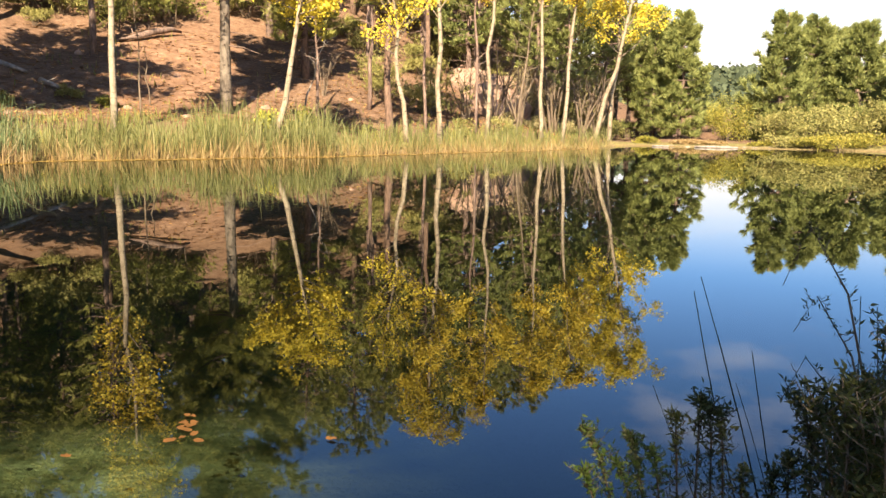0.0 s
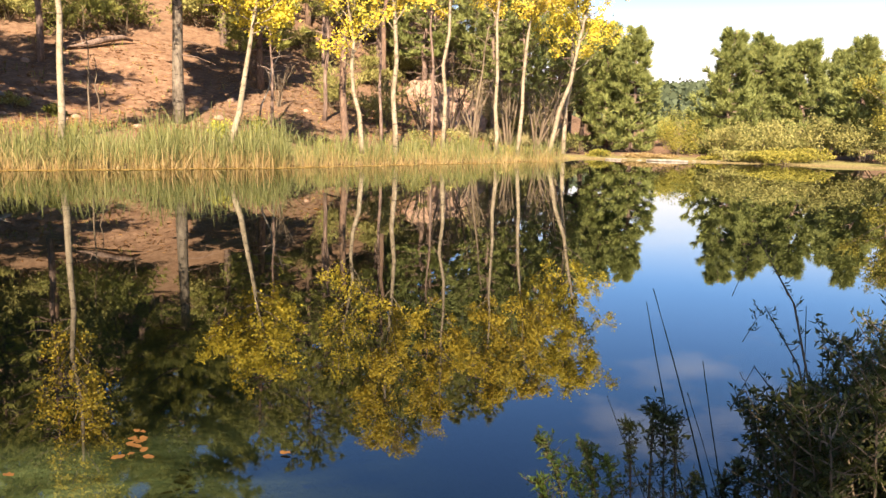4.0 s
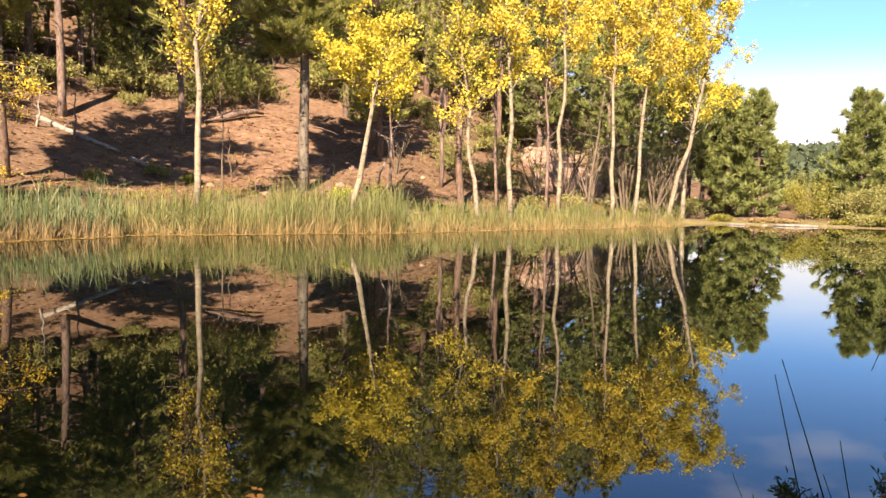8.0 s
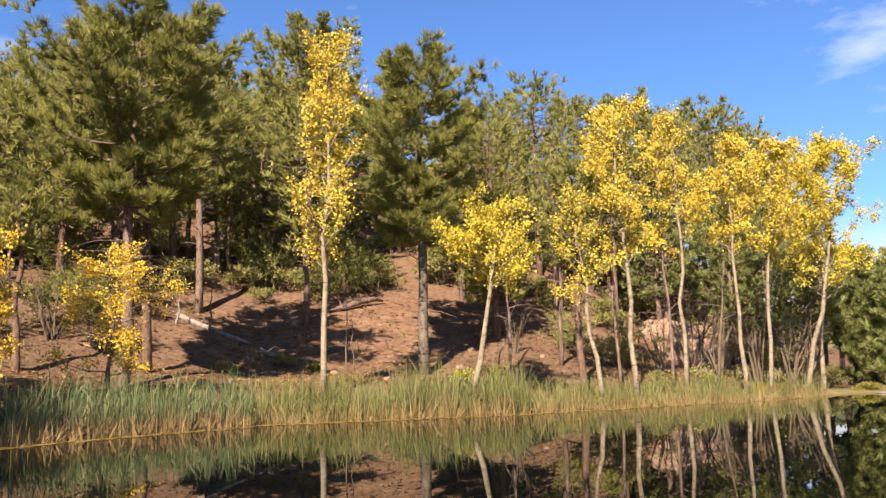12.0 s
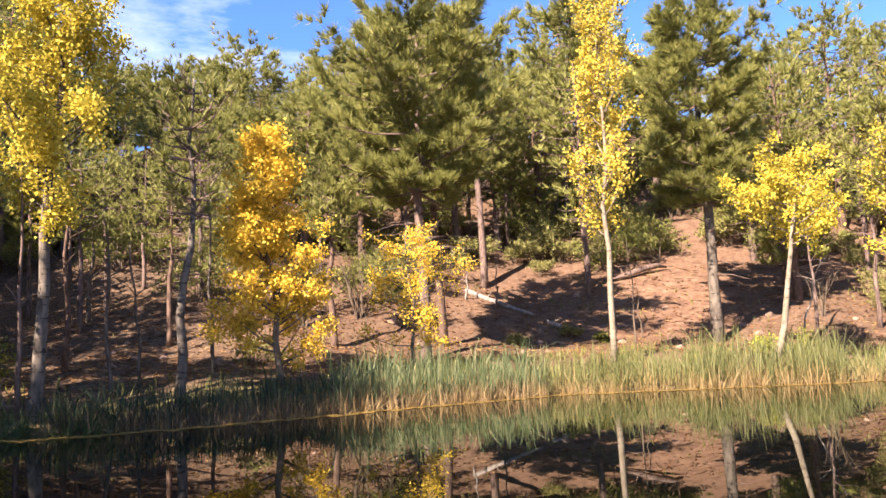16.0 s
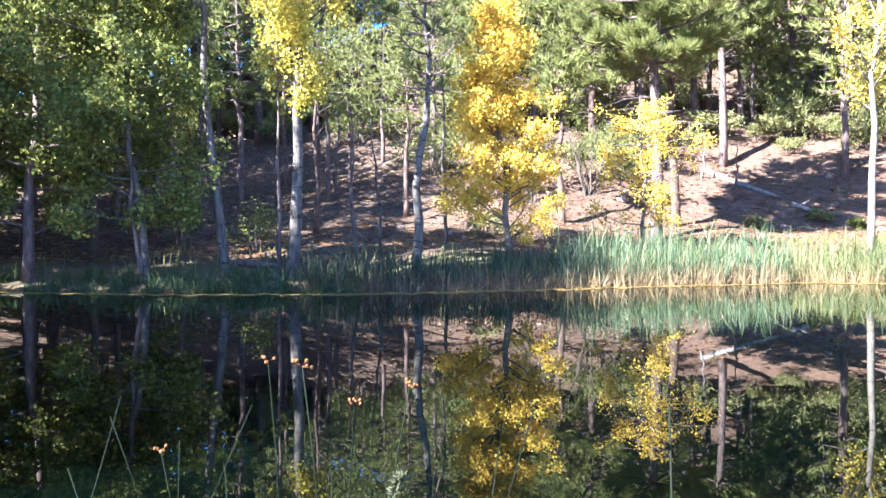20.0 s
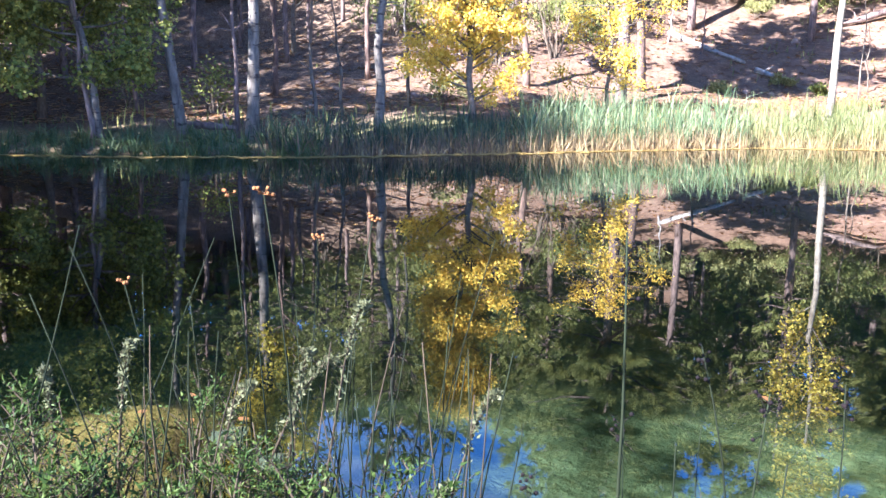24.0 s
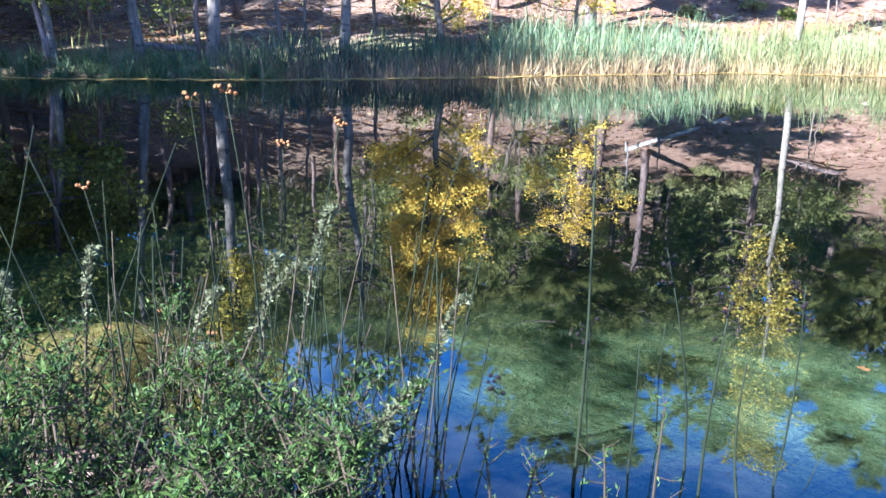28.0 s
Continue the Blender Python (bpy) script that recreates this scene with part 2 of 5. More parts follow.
SEED_ORANGE = bark_material("dry_seed_head", (0.081, 0.0315, 0.009), (0.2025, 0.09, 0.027), 60, (1, 1, 1), 0.3)


def ground_material():
    """Red soil under pine litter and grass; pale silt and weed on the pond's bed, the weed darkened for light lost in
    the water.
    """
    m, nt, nodes, links, bsdf = nodes_of("red_soil")
    big, mid, fine = noise_node(nt, 0.22, 4), noise_node(nt, 1.6, 6, 0.65), noise_node(nt, 16, 5, 0.7)
    soil = ramp_node(nt, [(0.3, (0.11, 0.066, 0.042)), (0.55, (0.185, 0.115, 0.073)), (0.75, (0.26, 0.175, 0.115))])
    links.new(mid.outputs["Fac"], soil.inputs["Fac"])
    litter = ramp_node(nt, [(0.32, (0.04, 0.027, 0.018)), (0.5, (0.115, 0.078, 0.05)), (0.68, (0.25, 0.18, 0.115))])
    links.new(fine.outputs["Fac"], litter.inputs["Fac"])
    kinds = nodes.new("ShaderNodeAttribute")
    kinds.attribute_name = "kinds"
    split = nodes.new("ShaderNodeSeparateColor")
    links.new(kinds.outputs["Color"], split.inputs[0])
    cover = nodes.new("ShaderNodeMath")
    cover.operation = "MULTIPLY_ADD"
    links.new(mid.outputs["Fac"], cover.inputs[0])
    cover.inputs[1].default_value = 1.3
    cover.inputs[2].default_value = -0.1
    bare = nodes.new("ShaderNodeMath")
    bare.operation = "SUBTRACT"
    bare.use_clamp = True
    links.new(cover.outputs[0], bare.inputs[0])
    links.new(split.outputs["Red"], bare.inputs[1])
    land = mix_rgb(nt, soil.outputs["Color"], litter.outputs["Color"], bare.outputs[0])
    clods = noise_node(nt, 4.5, 6, 0.75)
    clod = ramp_node(nt, [(0.38, (0.66, 0.63, 0.61)), (0.6, (1.0, 1.0, 1.0)), (0.75, (1.2, 1.18, 1.15))])
    links.new(clods.outputs["Fac"], clod.inputs["Fac"])
    land = mix_rgb(nt, land, clod.outputs["Color"], 1.0, "MULTIPLY")
    green = ramp_node(nt, [(0.35, (0.09, 0.10, 0.03)), (0.65, (0.22, 0.20, 0.08))])
    links.new(fine.outputs["Fac"], green.inputs["Fac"])
    land = mix_rgb(nt, land, green.outputs["Color"], split.outputs["Green"])
    bedn = noise_node(nt, 1.3, 6, 0.65)
    # weed in near-black teal: light swallowed and scattered by the water, put into the colour
    weedy_dim = ramp_node(nt, [(0.4, (0.0010, 0.0028, 0.0026)), (0.7, (0.004, 0.008, 0.006))])
    links.new(bedn.outputs["Fac"], weedy_dim.inputs["Fac"])
    silt = ramp_node(nt, [(0.36, (0.012, 0.016, 0.008)), (0.5, (0.15, 0.155, 0.078)), (0.68, (0.36, 0.35, 0.20))])
    links.new(bedn.outputs["Fac"], silt.inputs["Fac"])
    sand = ramp_node(nt, [(0.35, (0.20, 0.105, 0.036)), (0.6, (0.50, 0.29, 0.10))])
    links.new(bedn.outputs["Fac"], sand.inputs["Fac"])
    bed = mix_rgb(nt, weedy_dim.outputs["Color"], silt.outputs["Color"], split.outputs["Red"])
    bed = mix_rgb(nt, bed, sand.outputs["Color"], split.outputs["Green"])
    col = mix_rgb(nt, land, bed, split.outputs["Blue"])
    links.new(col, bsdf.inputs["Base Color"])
    bsdf.inputs["Roughness"].default_value = 0.95
    bsdf.inputs["Specular IOR Level"].default_value = 0.0
    bump_from(nt, fine.outputs["Fac"], bsdf, 0.7, 0.06)
    return m


def water_material():
    """Still, clear green water: mirrors by its angle, else lets the bed show through with a green tint."""
    m, nt, nodes, links, bsdf = nodes_of("pond_water")
    fres = nodes.new("ShaderNodeFresnel")
    fres.inputs["IOR"].default_value = 1.45
    gl = nodes.new("ShaderNodeBsdfGlossy")
    gl.inputs["Roughness"].default_value = 0.0
    gl.inputs["Color"].default_value = (0.96, 0.98, 0.97, 1)
    tr = nodes.new("ShaderNodeBsdfTransparent")
    tr.inputs["Color"].default_value = (0.17, 0.25, 0.21, 1)
    n = noise_node(nt, 1.1, 3, 0.5)
    b = nodes.new("ShaderNodeBump")
    b.inputs["Strength"].default_value, b.inputs["Distance"].default_value = 0.03, 0.012
    links.new(n.outputs["Fac"], b.inputs["Height"])
    links.new(b.outputs["Normal"], gl.inputs["Normal"])
    links.new(b.outputs["Normal"], fres.inputs["Normal"])
    mx = nodes.new("ShaderNodeMixShader")
    links.new(fres.outputs[0], mx.inputs[0])
    links.new(tr.outputs[0], mx.inputs[1])
    links.new(gl.outputs[0], mx.inputs[2])
    links.new(mx.outputs[0], nodes["Material Output"].inputs["Surface"])
    return m


def rock_material(name, dark, light):
    m, nt, nodes, links, bsdf = nodes_of(name)
    n = noise_node(nt, 2.6, 8, 0.7)
    r = ramp_node(nt, [(0.3, dark), (0.7, light)])
    links.new(n.outputs["Fac"], r.inputs["Fac"])
    links.new(r.outputs["Color"], bsdf.inputs["Base Color"])
    bsdf.inputs["Roughness"].default_value = 0.9
    bump_from(nt, n.outputs["Fac"], bsdf, 0.8, 0.15)
    return m


SOIL, WATER = ground_material(), water_material()
RED_ROCK = rock_material("red_rock", (0.143, 0.08125, 0.052), (0.299, 0.2015, 0.1365))
PALE_ROCK = rock_material("pale_rock", (0.105, 0.0875, 0.0595), (0.224, 0.196, 0.147))

# ---- the lie of the land: polar about the place where the camera stands ----
SHORE = [(-180, 0.9), (-120, 0.9), (-95, 1.1), (-80, 1.8), (-65, 4), (-52, 14), (-42, 32), (-35, 38), (-28, 38.6), (-20, 38.8), (-14.4, 38.6), (-12.4, 38.2),
         (-11.3, 34.8), (-5.6, 30.5), (2.5, 26.6), (8.6, 24.3), (18, 23.0), (26, 22.6), (30, 21.3), (42, 18.8), (51, 17.7), (58, 17.4), (70, 18.3), (77, 20.1),
         (85, 22), (95, 19), (105, 11), (115, 4.5), (125, 1.8), (140, 1.0), (180, 0.9)]
STEEP = [(-180, 0.3), (-95, 0.3), (-60, 0.12), (-13, 0.12), (-10, 0.2), (-5, 0.5), (2, 0.85), (10, 1.0), (50, 1.0), (60, 0.75), (80, 0.55), (110, 0.4), (180, 0.3)]
NEAR = [(-180, 1.3), (-70, 1.8), (-40, 1.5), (-20, 1.05), (0, 0.9), (40, 0.95), (50, 1.3), (58, 1.75), (70, 2.5), (90, 3.0), (120, 2.8), (180, 1.3)]
RISE = [(0, 0.05), (0.8, 0.22), (9, 1.65), (16.5, 4.6), (45, 19.5), (60, 22.5), (100, 24)]
SKYLINE = [(-14, 0.2), (-10, 0.28), (-6, 0.335), (0, 0.355), (6, 0.38), (12, 0.36), (18, 0.42), (22, 0.48), (27, 0.40), (31, 0.44), (36, 0.45), (41, 0.40), (44, 0.37), (47.5, 0.40), (50, 0.365), (53, 0.355), (57, 0.375), (62, 0.5), (85, 0.5)]


def table(rows, v):
    return float(np.interp(v, [r[0] for r in rows], [r[1] for r in rows]))


def ground_z(az, r):
    s = r - table(SHORE, az)
    if s > 0:
        lump = noise.noise((az * 0.12, r * 0.22, 0.0)) * 0.35 * min(1.0, s / 4)
        z = table(RISE, s) * table(STEEP, az) + 0.06 * min(1.0, s) + lump
        if -80 < az < 4:
            z = max(z, min((r - 240) * 0.082, 50 + 9 * noise.noise((az * 0.3, 5.0, 1.0)))) if r > 240 else z
        return max(z, 0.04 * min(1, s))
    e = table(NEAR, az)
    if r < e:
        return 0.02 + 0.13 * min(1.0, (e - r) / 0.4)
    depth = min(0.08 + 0.5 * -s, 0.05 + 0.12 * (r - e) + 0.25 * max(0.0, r - 5.2), 2.2)
    shoal = math.exp(-(((az - 77) / 9) ** 4 + ((r - 3.4) / 0.55) ** 4)) * (0.85 + 0.3 * noise.noise((az * 0.25, r * 2.0, 5.0)))
    return min(-0.015, -depth * (1 - shoal) - 0.05 * shoal + 0.04 * noise.noise((az * 0.1, r * 0.9, 2.0)))


def spot(az, r, z=None):
    a = radians(az)
    return Vector((-math.sin(a) * r, math.cos(a) * r, ground_z(az, r) if z is None else z))


# ---- mesh helpers ----


def mesh_of(name, verts, faces, material, smooth=False):
    me = bpy.data.meshes.new(name)
    me.from_pydata([tuple(v) for v in verts], [], faces)
    me.materials.append(material)
    if smooth:
        me.shade_smooth()
    return me


def quads_mesh(name, corners, material):
    """corners: an array of n x k x 3, one polygon of k corners for each row."""
    n, k = corners.shape[:2]
    me = bpy.data.meshes.new(name)
    me.vertices.add(n * k)
    me.vertices.foreach_set("co", corners.reshape(-1).astype(np.float32))
    me.loops.add(n * k)
    me.loops.foreach_set("vertex_index", np.arange(n * k, dtype=np.int32))
    me.polygons.add(n)
    me.polygons.foreach_set("loop_start", np.arange(n, dtype=np.int32) * k)
    me.update(calc_edges=True)
    me.materials.append(material)
    return me


def child(name, me, parent, label="", kind=""):
    ob = new(name, me)
    ob.parent = parent
    return tagged(ob, label, "", "", kind)


def tube(points, radii, sides=7, rng=None, rough=0.0):
    """Verts and faces of a tapering tube along points."""
    pts = [Vector(p) for p in points]
    verts, faces = [], []
    for i, p in enumerate(pts):
        t = (pts[min(i + 1, len(pts) - 1)] - pts[max(i - 1, 0)]).normalized()
        a = t.orthogonal().normalized() if abs(t.z) < 0.95 else Vector((1, 0, 0)).cross(t).normalized()
        b = t.cross(a)
        for k in range(sides):
            w = 2 * math.pi * k / sides
            r = radii[i] * (1 + (rng.uniform(-rough, rough) if rng else 0))
            verts.append(p + (a * math.cos(w) + b * math.sin(w)) * r)
    for i in range(len(pts) - 1):
        for k in range(sides):
            j = (k + 1) % sides
            faces.append((i * sides + k, i * sides + j, (i + 1) * sides + j, (i + 1) * sides + k))
    faces.append(tuple(range(sides))[::-1])
    faces.append(tuple((len(pts) - 1) * sides + k for k in range(sides)))
    return verts, faces


def join(parts):
    verts, faces = [], []
    for v, f in parts:
        o = len(verts)
        verts += v
        faces += [tuple(i + o for i in q) for q in f]
    return verts, faces


def frames_of(gen, n, up_bias=0.0):
    """n random pairs of unit directions at right angles: along and across a leaf."""
    d = gen.normal(size=(n, 3))
    d[:, 2] += up_bias
    d /= np.linalg.norm(d, axis=1)[:, None]
    c = np.cross(d, gen.normal(size=(n, 3)))
    c /= np.linalg.norm(c, axis=1)[:, None]
    return d, c


def leaves_at(gen, places, size, width=0.7, up_bias=-0.4, vary=0.35):
    """A pointed oval leaf of five corners at every place, turned at random."""
    n = len(places)
    d, c = frames_of(gen, n, up_bias)
    s = size * (1 + gen.uniform(-vary, vary, (n, 1)))
    w = s * width * 0.5
    fold = np.cross(d, c) * w * 0.35
    p = np.asarray(places)
    return np.stack([p, p + d * s * 0.35 + c * w + fold, p + d * s, p + d * s * 0.35 - c * w + fold], 1)


def needles_at(gen, places, ways, length, count, width, spread=0.75):
    """Tufts of needle bundles: thin three-cornered blades that fan out round a way."""
    n = len(places)
    p = np.repeat(places, count, 0)
    w = np.repeat(ways, count, 0) + gen.normal(size=(n * count, 3)) * spread
    w /= np.linalg.norm(w, axis=1)[:, None]
    c = np.cross(w, gen.normal(size=(n * count, 3)))
    c /= np.linalg.norm(c, axis=1)[:, None]
    ln = length * gen.uniform(0.65, 1.25, (n * count, 1))
    start = p + w * ln * 0.05
    return np.stack([start - c * width * 0.5, start + c * width * 0.5, p + w * ln], 1)


# ---- ground, water ----


def build_ground():
    azs = sorted(set([i * 2.0 for i in range(-90, 90)] + [i * 0.75 for i in range(-40, 120)]))
    rs = [0.25, 0.5, 0.7, 0.85, 1.0, 1.15, 1.3, 1.5, 1.7, 1.9, 2.1, 2.3, 2.45, 2.6, 2.75, 2.9, 3.05, 3.2, 3.35, 3.5, 3.65, 3.8, 4, 4.2, 4.4, 4.6, 4.8, 5, 5.4, 6.5, 8, 10, 12, 14]
    rs += [15.5 + 0.5 * i for i in range(58)] + [45 + 1.2 * i for i in range(30)] + [84, 92, 105, 125, 150, 190, 240, 260, 300, 360, 440, 540, 680, 850, 1100, 1500, 2200, 3500]
    verts, kinds = [(0, 0, 0.15)], [(0, 0.5, 0)]
    for az in azs:
        for r in rs:
            p = spot(az, r)
            verts.append(p)
            s = r - table(SHORE, az)
            patch = math.exp(-(((az - 18.2) / 3.6) ** 2 + ((r - 33.0) / 5.5) ** 2)) * 1.7
            bare = patch + 0.30 * math.exp(-(((az - 30) / 8) ** 2 + ((r - 36) / 5) ** 2)) + 0.25 * math.exp(-(((az - 14) / 10) ** 2 + ((r - 44) / 5) ** 2))
            green = max(0.0, 1 - abs(s - 1.5) / 2.2) * (0.9 if az < 60 else 0.5) if s > 0 else 0.0
            if az > 44 and s > 0:
                bare = -0.45 * min(1.0, (az - 44) / 8)
            if r > 200:
                green = 0.9
            if p.z < 0 and s < 0:
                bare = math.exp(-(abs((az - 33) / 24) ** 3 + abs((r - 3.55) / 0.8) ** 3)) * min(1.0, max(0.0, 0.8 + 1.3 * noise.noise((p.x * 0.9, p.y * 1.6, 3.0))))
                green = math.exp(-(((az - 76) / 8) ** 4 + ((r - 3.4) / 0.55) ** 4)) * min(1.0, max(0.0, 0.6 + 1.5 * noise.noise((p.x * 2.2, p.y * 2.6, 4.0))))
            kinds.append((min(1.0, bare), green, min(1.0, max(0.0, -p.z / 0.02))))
    n = len(rs)
    faces = []
    for i in range(len(azs)):
        j = (i + 1) % len(azs)
        faces.append((0, 1 + j * n, 1 + i * n))
        for k in range(n - 1):
            faces.append((1 + i * n + k, 1 + j * n + k, 1 + j * n + k + 1, 1 + i * n + k + 1))
    me = mesh_of("ground", verts, faces, SOIL, True)
    att = me.color_attributes.new("kinds", "FLOAT_COLOR", "POINT")
    att.data.foreach_set("color", np.array([(*k, 1) for k in kinds], np.float32).reshape(-1))
    me.update()
    ob = new("ground", me)
    return tagged(ob, "red soil bank with pine litter, running under the pond as its bed", "ground", "", "structure")


ground = build_ground()
if ground.data.polygons[400].normal.z < 0:
    ground.data.flip_normals()


def build_water():
    verts, faces = [(0, 0, 0)], []
    azs = list(range(-180, 180, 3))
    for az in azs:
        verts.append(tuple(spot(az, min(max(table(SHORE, az) + 1.5, 2.0), 46), 0.0)))
    for i in range(len(azs)):
        faces.append((0, 1 + (i + 1) % len(azs), 1 + i))
    me = mesh_of("water", verts, faces, WATER)
    if me.polygons[0].normal.z < 0:
        me.flip_normals()
    ob = new("water", me)
    ob.visible_shadow = False
    return tagged(ob, "still green pond water that mirrors trees and sky", "water", "", "structure")


build_water()

# ---- trees ----


def bent(start, end, bends, rng, sway):
    """Points from start to end that sway a little."""
    a, b = Vector(start), Vector(end)
    out = []
    for i in range(bends + 1):
        t = i / bends
        k = math.sin(math.pi * t) * sway
        out.append(a.lerp(b, t) + Vector((rng.uniform(-k, k), rng.uniform(-k, k), 0)))
    return out


def along(points, t):
    x = t * (len(points) - 1)
    i = min(int(x), len(points) - 2)
    return points[i].lerp(points[i + 1], x - i)


def poplar(seed, height, lean, radius, crown, leaf_count, leaf_size, leaf_mat, bark, spread, limbs, label, name="poplar_tree", sway=0.12, angle=0.9, clump=0.42, category="tree", taper=0.0):
    """A slim tree: swaying trunk, rising limbs with twigs, leaves in clumps along the twigs.
    lean: where the tip stands, across and away from the foot; crown: the heights (parts of the whole) over which limbs spring; spread: their reach in metres."""
    rng, gen = random.Random(seed), np.random.default_rng(seed)
    tree = new(name)
    top = Vector((lean[0], lean[1], height))
    stem = bent((0, 0, -0.25), top, 9, rng, sway)
    rad = [radius * (1.25 - 0.25 * min(1, i / 1.0)) * (1 - 0.9 * (i / 9) ** 1.1) + 0.008 for i in range(10)]
    v, f = tube(stem, rad, 9, rng, 0.06)
    child("trunk", mesh_of("trunk", v, f, bark, True), tree)
    spots, twigs = [], []
    for i in range(limbs):
        t = crown[0] + (crown[1] - crown[0]) * (i + rng.random() * 0.7) / limbs
        p = along(stem, t)
        w = rng.uniform(0, 2 * math.pi)
        k = (t - crown[0]) / max(0.01, crown[1] - crown[0])
        reach = spread * (0.55 + 0.6 * math.sin(math.pi * min(1, 0.25 + 0.75 * k))) * rng.uniform(0.6, 1.15) * (1 - taper * k ** 1.3)
        rise = reach * angle * rng.uniform(0.7, 1.4)
        e = p + Vector((math.cos(w) * reach, math.sin(w) * reach, rise))
        e.z = min(e.z, height * 1.0)
        pts = [p, p.lerp(e, 0.35) + Vector((0, 0, -0.05 * reach)), p.lerp(e, 0.7) + Vector((rng.uniform(-.1, .1), rng.uniform(-.1, .1), 0)), e]
        lv, lf = tube(pts, [radius * 0.32 * (1 - 0.6 * t) + 0.006, radius * 0.22 * (1 - 0.6 * t) + 0.005, 0.012, 0.005], 5)
        child("limb", mesh_of("limb", lv, lf, bark, True), tree)
        for q in (0.35, 0.5, 0.62, 0.74, 0.86, 0.95, 1.0):
            c = along(pts, q)
            tw = c + Vector((rng.uniform(-1, 1), rng.uniform(-1, 1), rng.uniform(-0.45, 0.95))) * clump * 1.25
            twigs.append(tube([c, c.lerp(tw, 0.5) + Vector((0, 0, 0.03)), tw], [0.008, 0.006, 0.003], 3))
            full = rng.choice((0.0, 0.5, 0.8, 1.0, 1.3))
            spots += [(c.lerp(tw, 0.4), 0.6 * full), (c.lerp(tw, 0.75), 0.9 * full), (tw, full)]
    spots += [(along(stem, crown[0] + (crown[1] - crown[0]) * rng.uniform(0.55, 1.0)), 0.6) for _ in range(limbs // 3)]
    tv, tf = join(twigs)
    child("twig", mesh_of("twig", tv, tf, bark), tree, "", "stuff")
    c = np.array([s[0] for s in spots])
    weight = np.array([s[1] for s in spots]) * gen.uniform(0.3, 1.0, len(spots))
    leaf_count = int(leaf_count * 3.1)
    pick = gen.choice(len(c), leaf_count, p=weight / weight.sum())
    places = c[pick] + gen.normal(size=(leaf_count, 3)) * clump * np.array([0.30, 0.30, 0.32])
    child("crown", quads_mesh("crown", leaves_at(gen, places, leaf_size * 0.84, 0.85), leaf_mat), tree, "", "stuff")
    return tagged(tree, label, category)


def pine(seed, height, radius, start, spread, tufts, needle, bark, label, name="pine_tree", shape="round", count=20, dead=8, length=0.34, width=0.042, twiggy=0.6, tips=7):
    """A pine: whorls of limbs, tufts of needles towards their tips, bare dead limbs below the crown."""
    rng, gen = random.Random(seed), np.random.default_rng(seed)
    tree = new(name)
    stem = bent((0, 0, -0.4), (rng.uniform(-.4, .4), rng.uniform(-.4, .4), height * 0.95), 10, rng, 0.12)
    rad = [radius * (1.15 if i == 0 else 1) * (1 - 0.92 * (i / 10) ** 1.2) + 0.012 for i in range(11)]
    v, f = tube(stem, rad, 9, rng, 0.08)
    child("trunk", mesh_of("trunk", v, f, bark, True), tree)
    wood, ends, ways = [], [], []
    z = start
    while z < 0.965:
        k = (z - start) / (1 - start)
        p = along(stem, z)
        if shape == "round":
            reach = spread * (0.34 + 0.76 * math.sin(math.pi * min(1, 0.10 + 0.72 * k))) * math.sqrt(max(0.10, 1 - k ** 3.2))
        else:
            reach = spread * (1.05 - 0.92 * k) * (0.75 + 0.25 * min(1, k * 6))
        n = 5 if k < 0.9 else 4
        w0 = rng.uniform(0, 6.28)
        for i in range(n):
            w = w0 + i * 6.283 / n + rng.uniform(-.5, .5)
            r = reach * rng.uniform(0.55, 1.12)
            up = r * (-0.14 + 0.2 * min(1, k * 4) + 0.55 * k ** 1.5) * rng.uniform(0.5, 1.5)
            out = Vector((math.cos(w), math.sin(w), 0))
            pts = [p, p + out * r * 0.4 + Vector((0, 0, up * 0.2 - 0.03 * r)), p + out * r * 0.75 + Vector((0, 0, up * 0.55)), p + out * r + Vector((0, 0, up + 0.12 * r))]
            wood.append(tube(pts, [radius * 0.26 * (1 - 0.8 * k) + 0.01, radius * 0.17 * (1 - 0.8 * k) + 0.008, 0.014, 0.006], 4 if count > 12 else 3))
            side = Vector((-out.y, out.x, 0))
            for j in range(tips):
                q = 0.30 + 0.70 * (j + rng.random()) / tips
                c = along(pts, min(1, q))
                if q > 0.45:
                    ends.append(c + Vector((0, 0, 0.04)))
                    ways.append(out * 0.5 + Vector((0, 0, 0.8)))
                for s in (-1, 1):
                    tip = c + side * s * r * rng.uniform(0.06, 0.36) * (1.25 - 0.75 * q) + out * r * rng.uniform(0.0, 0.12) + Vector((0, 0, rng.uniform(0.0, 0.26)))
                    if rng.random() < twiggy:
                        wood.append(tube([c, tip], [0.009, 0.004], 3))
                    for t in (0.55, 1.0):
                        ends.append(c.lerp(tip, t) + Vector((rng.uniform(-.05, .05), rng.uniform(-.05, .05), rng.uniform(-.03, .05))))
                        ways.append(out * 0.5 + side * s * 0.3 + Vector((0, 0, 0.8)))
        z += (0.030 + 0.02 * rng.random()) * (14 / height) ** 0.3
    for i in range(dead):
        zz = start * rng.uniform(0.5, 1.0)
        p, w = along(stem, zz), rng.uniform(0, 6.28)
        r = spread * rng.uniform(0.2, 0.6)
        e = p + Vector((math.cos(w) * r, math.sin(w) * r, rng.uniform(-0.25, 0.2) * r))
        wood.append(tube([p, p.lerp(e, 0.5) + Vector((0, 0, 0.06 * r)), e], [0.025, 0.014, 0.004], 4))
    wv, wf = join(wood)
    child("branch", mesh_of("branch", wv, wf, PINE_BARK), tree, "", "stuff")
    e, d = np.array(ends), np.array(ways)
    keep = gen.permutation(len(e))[:tufts]
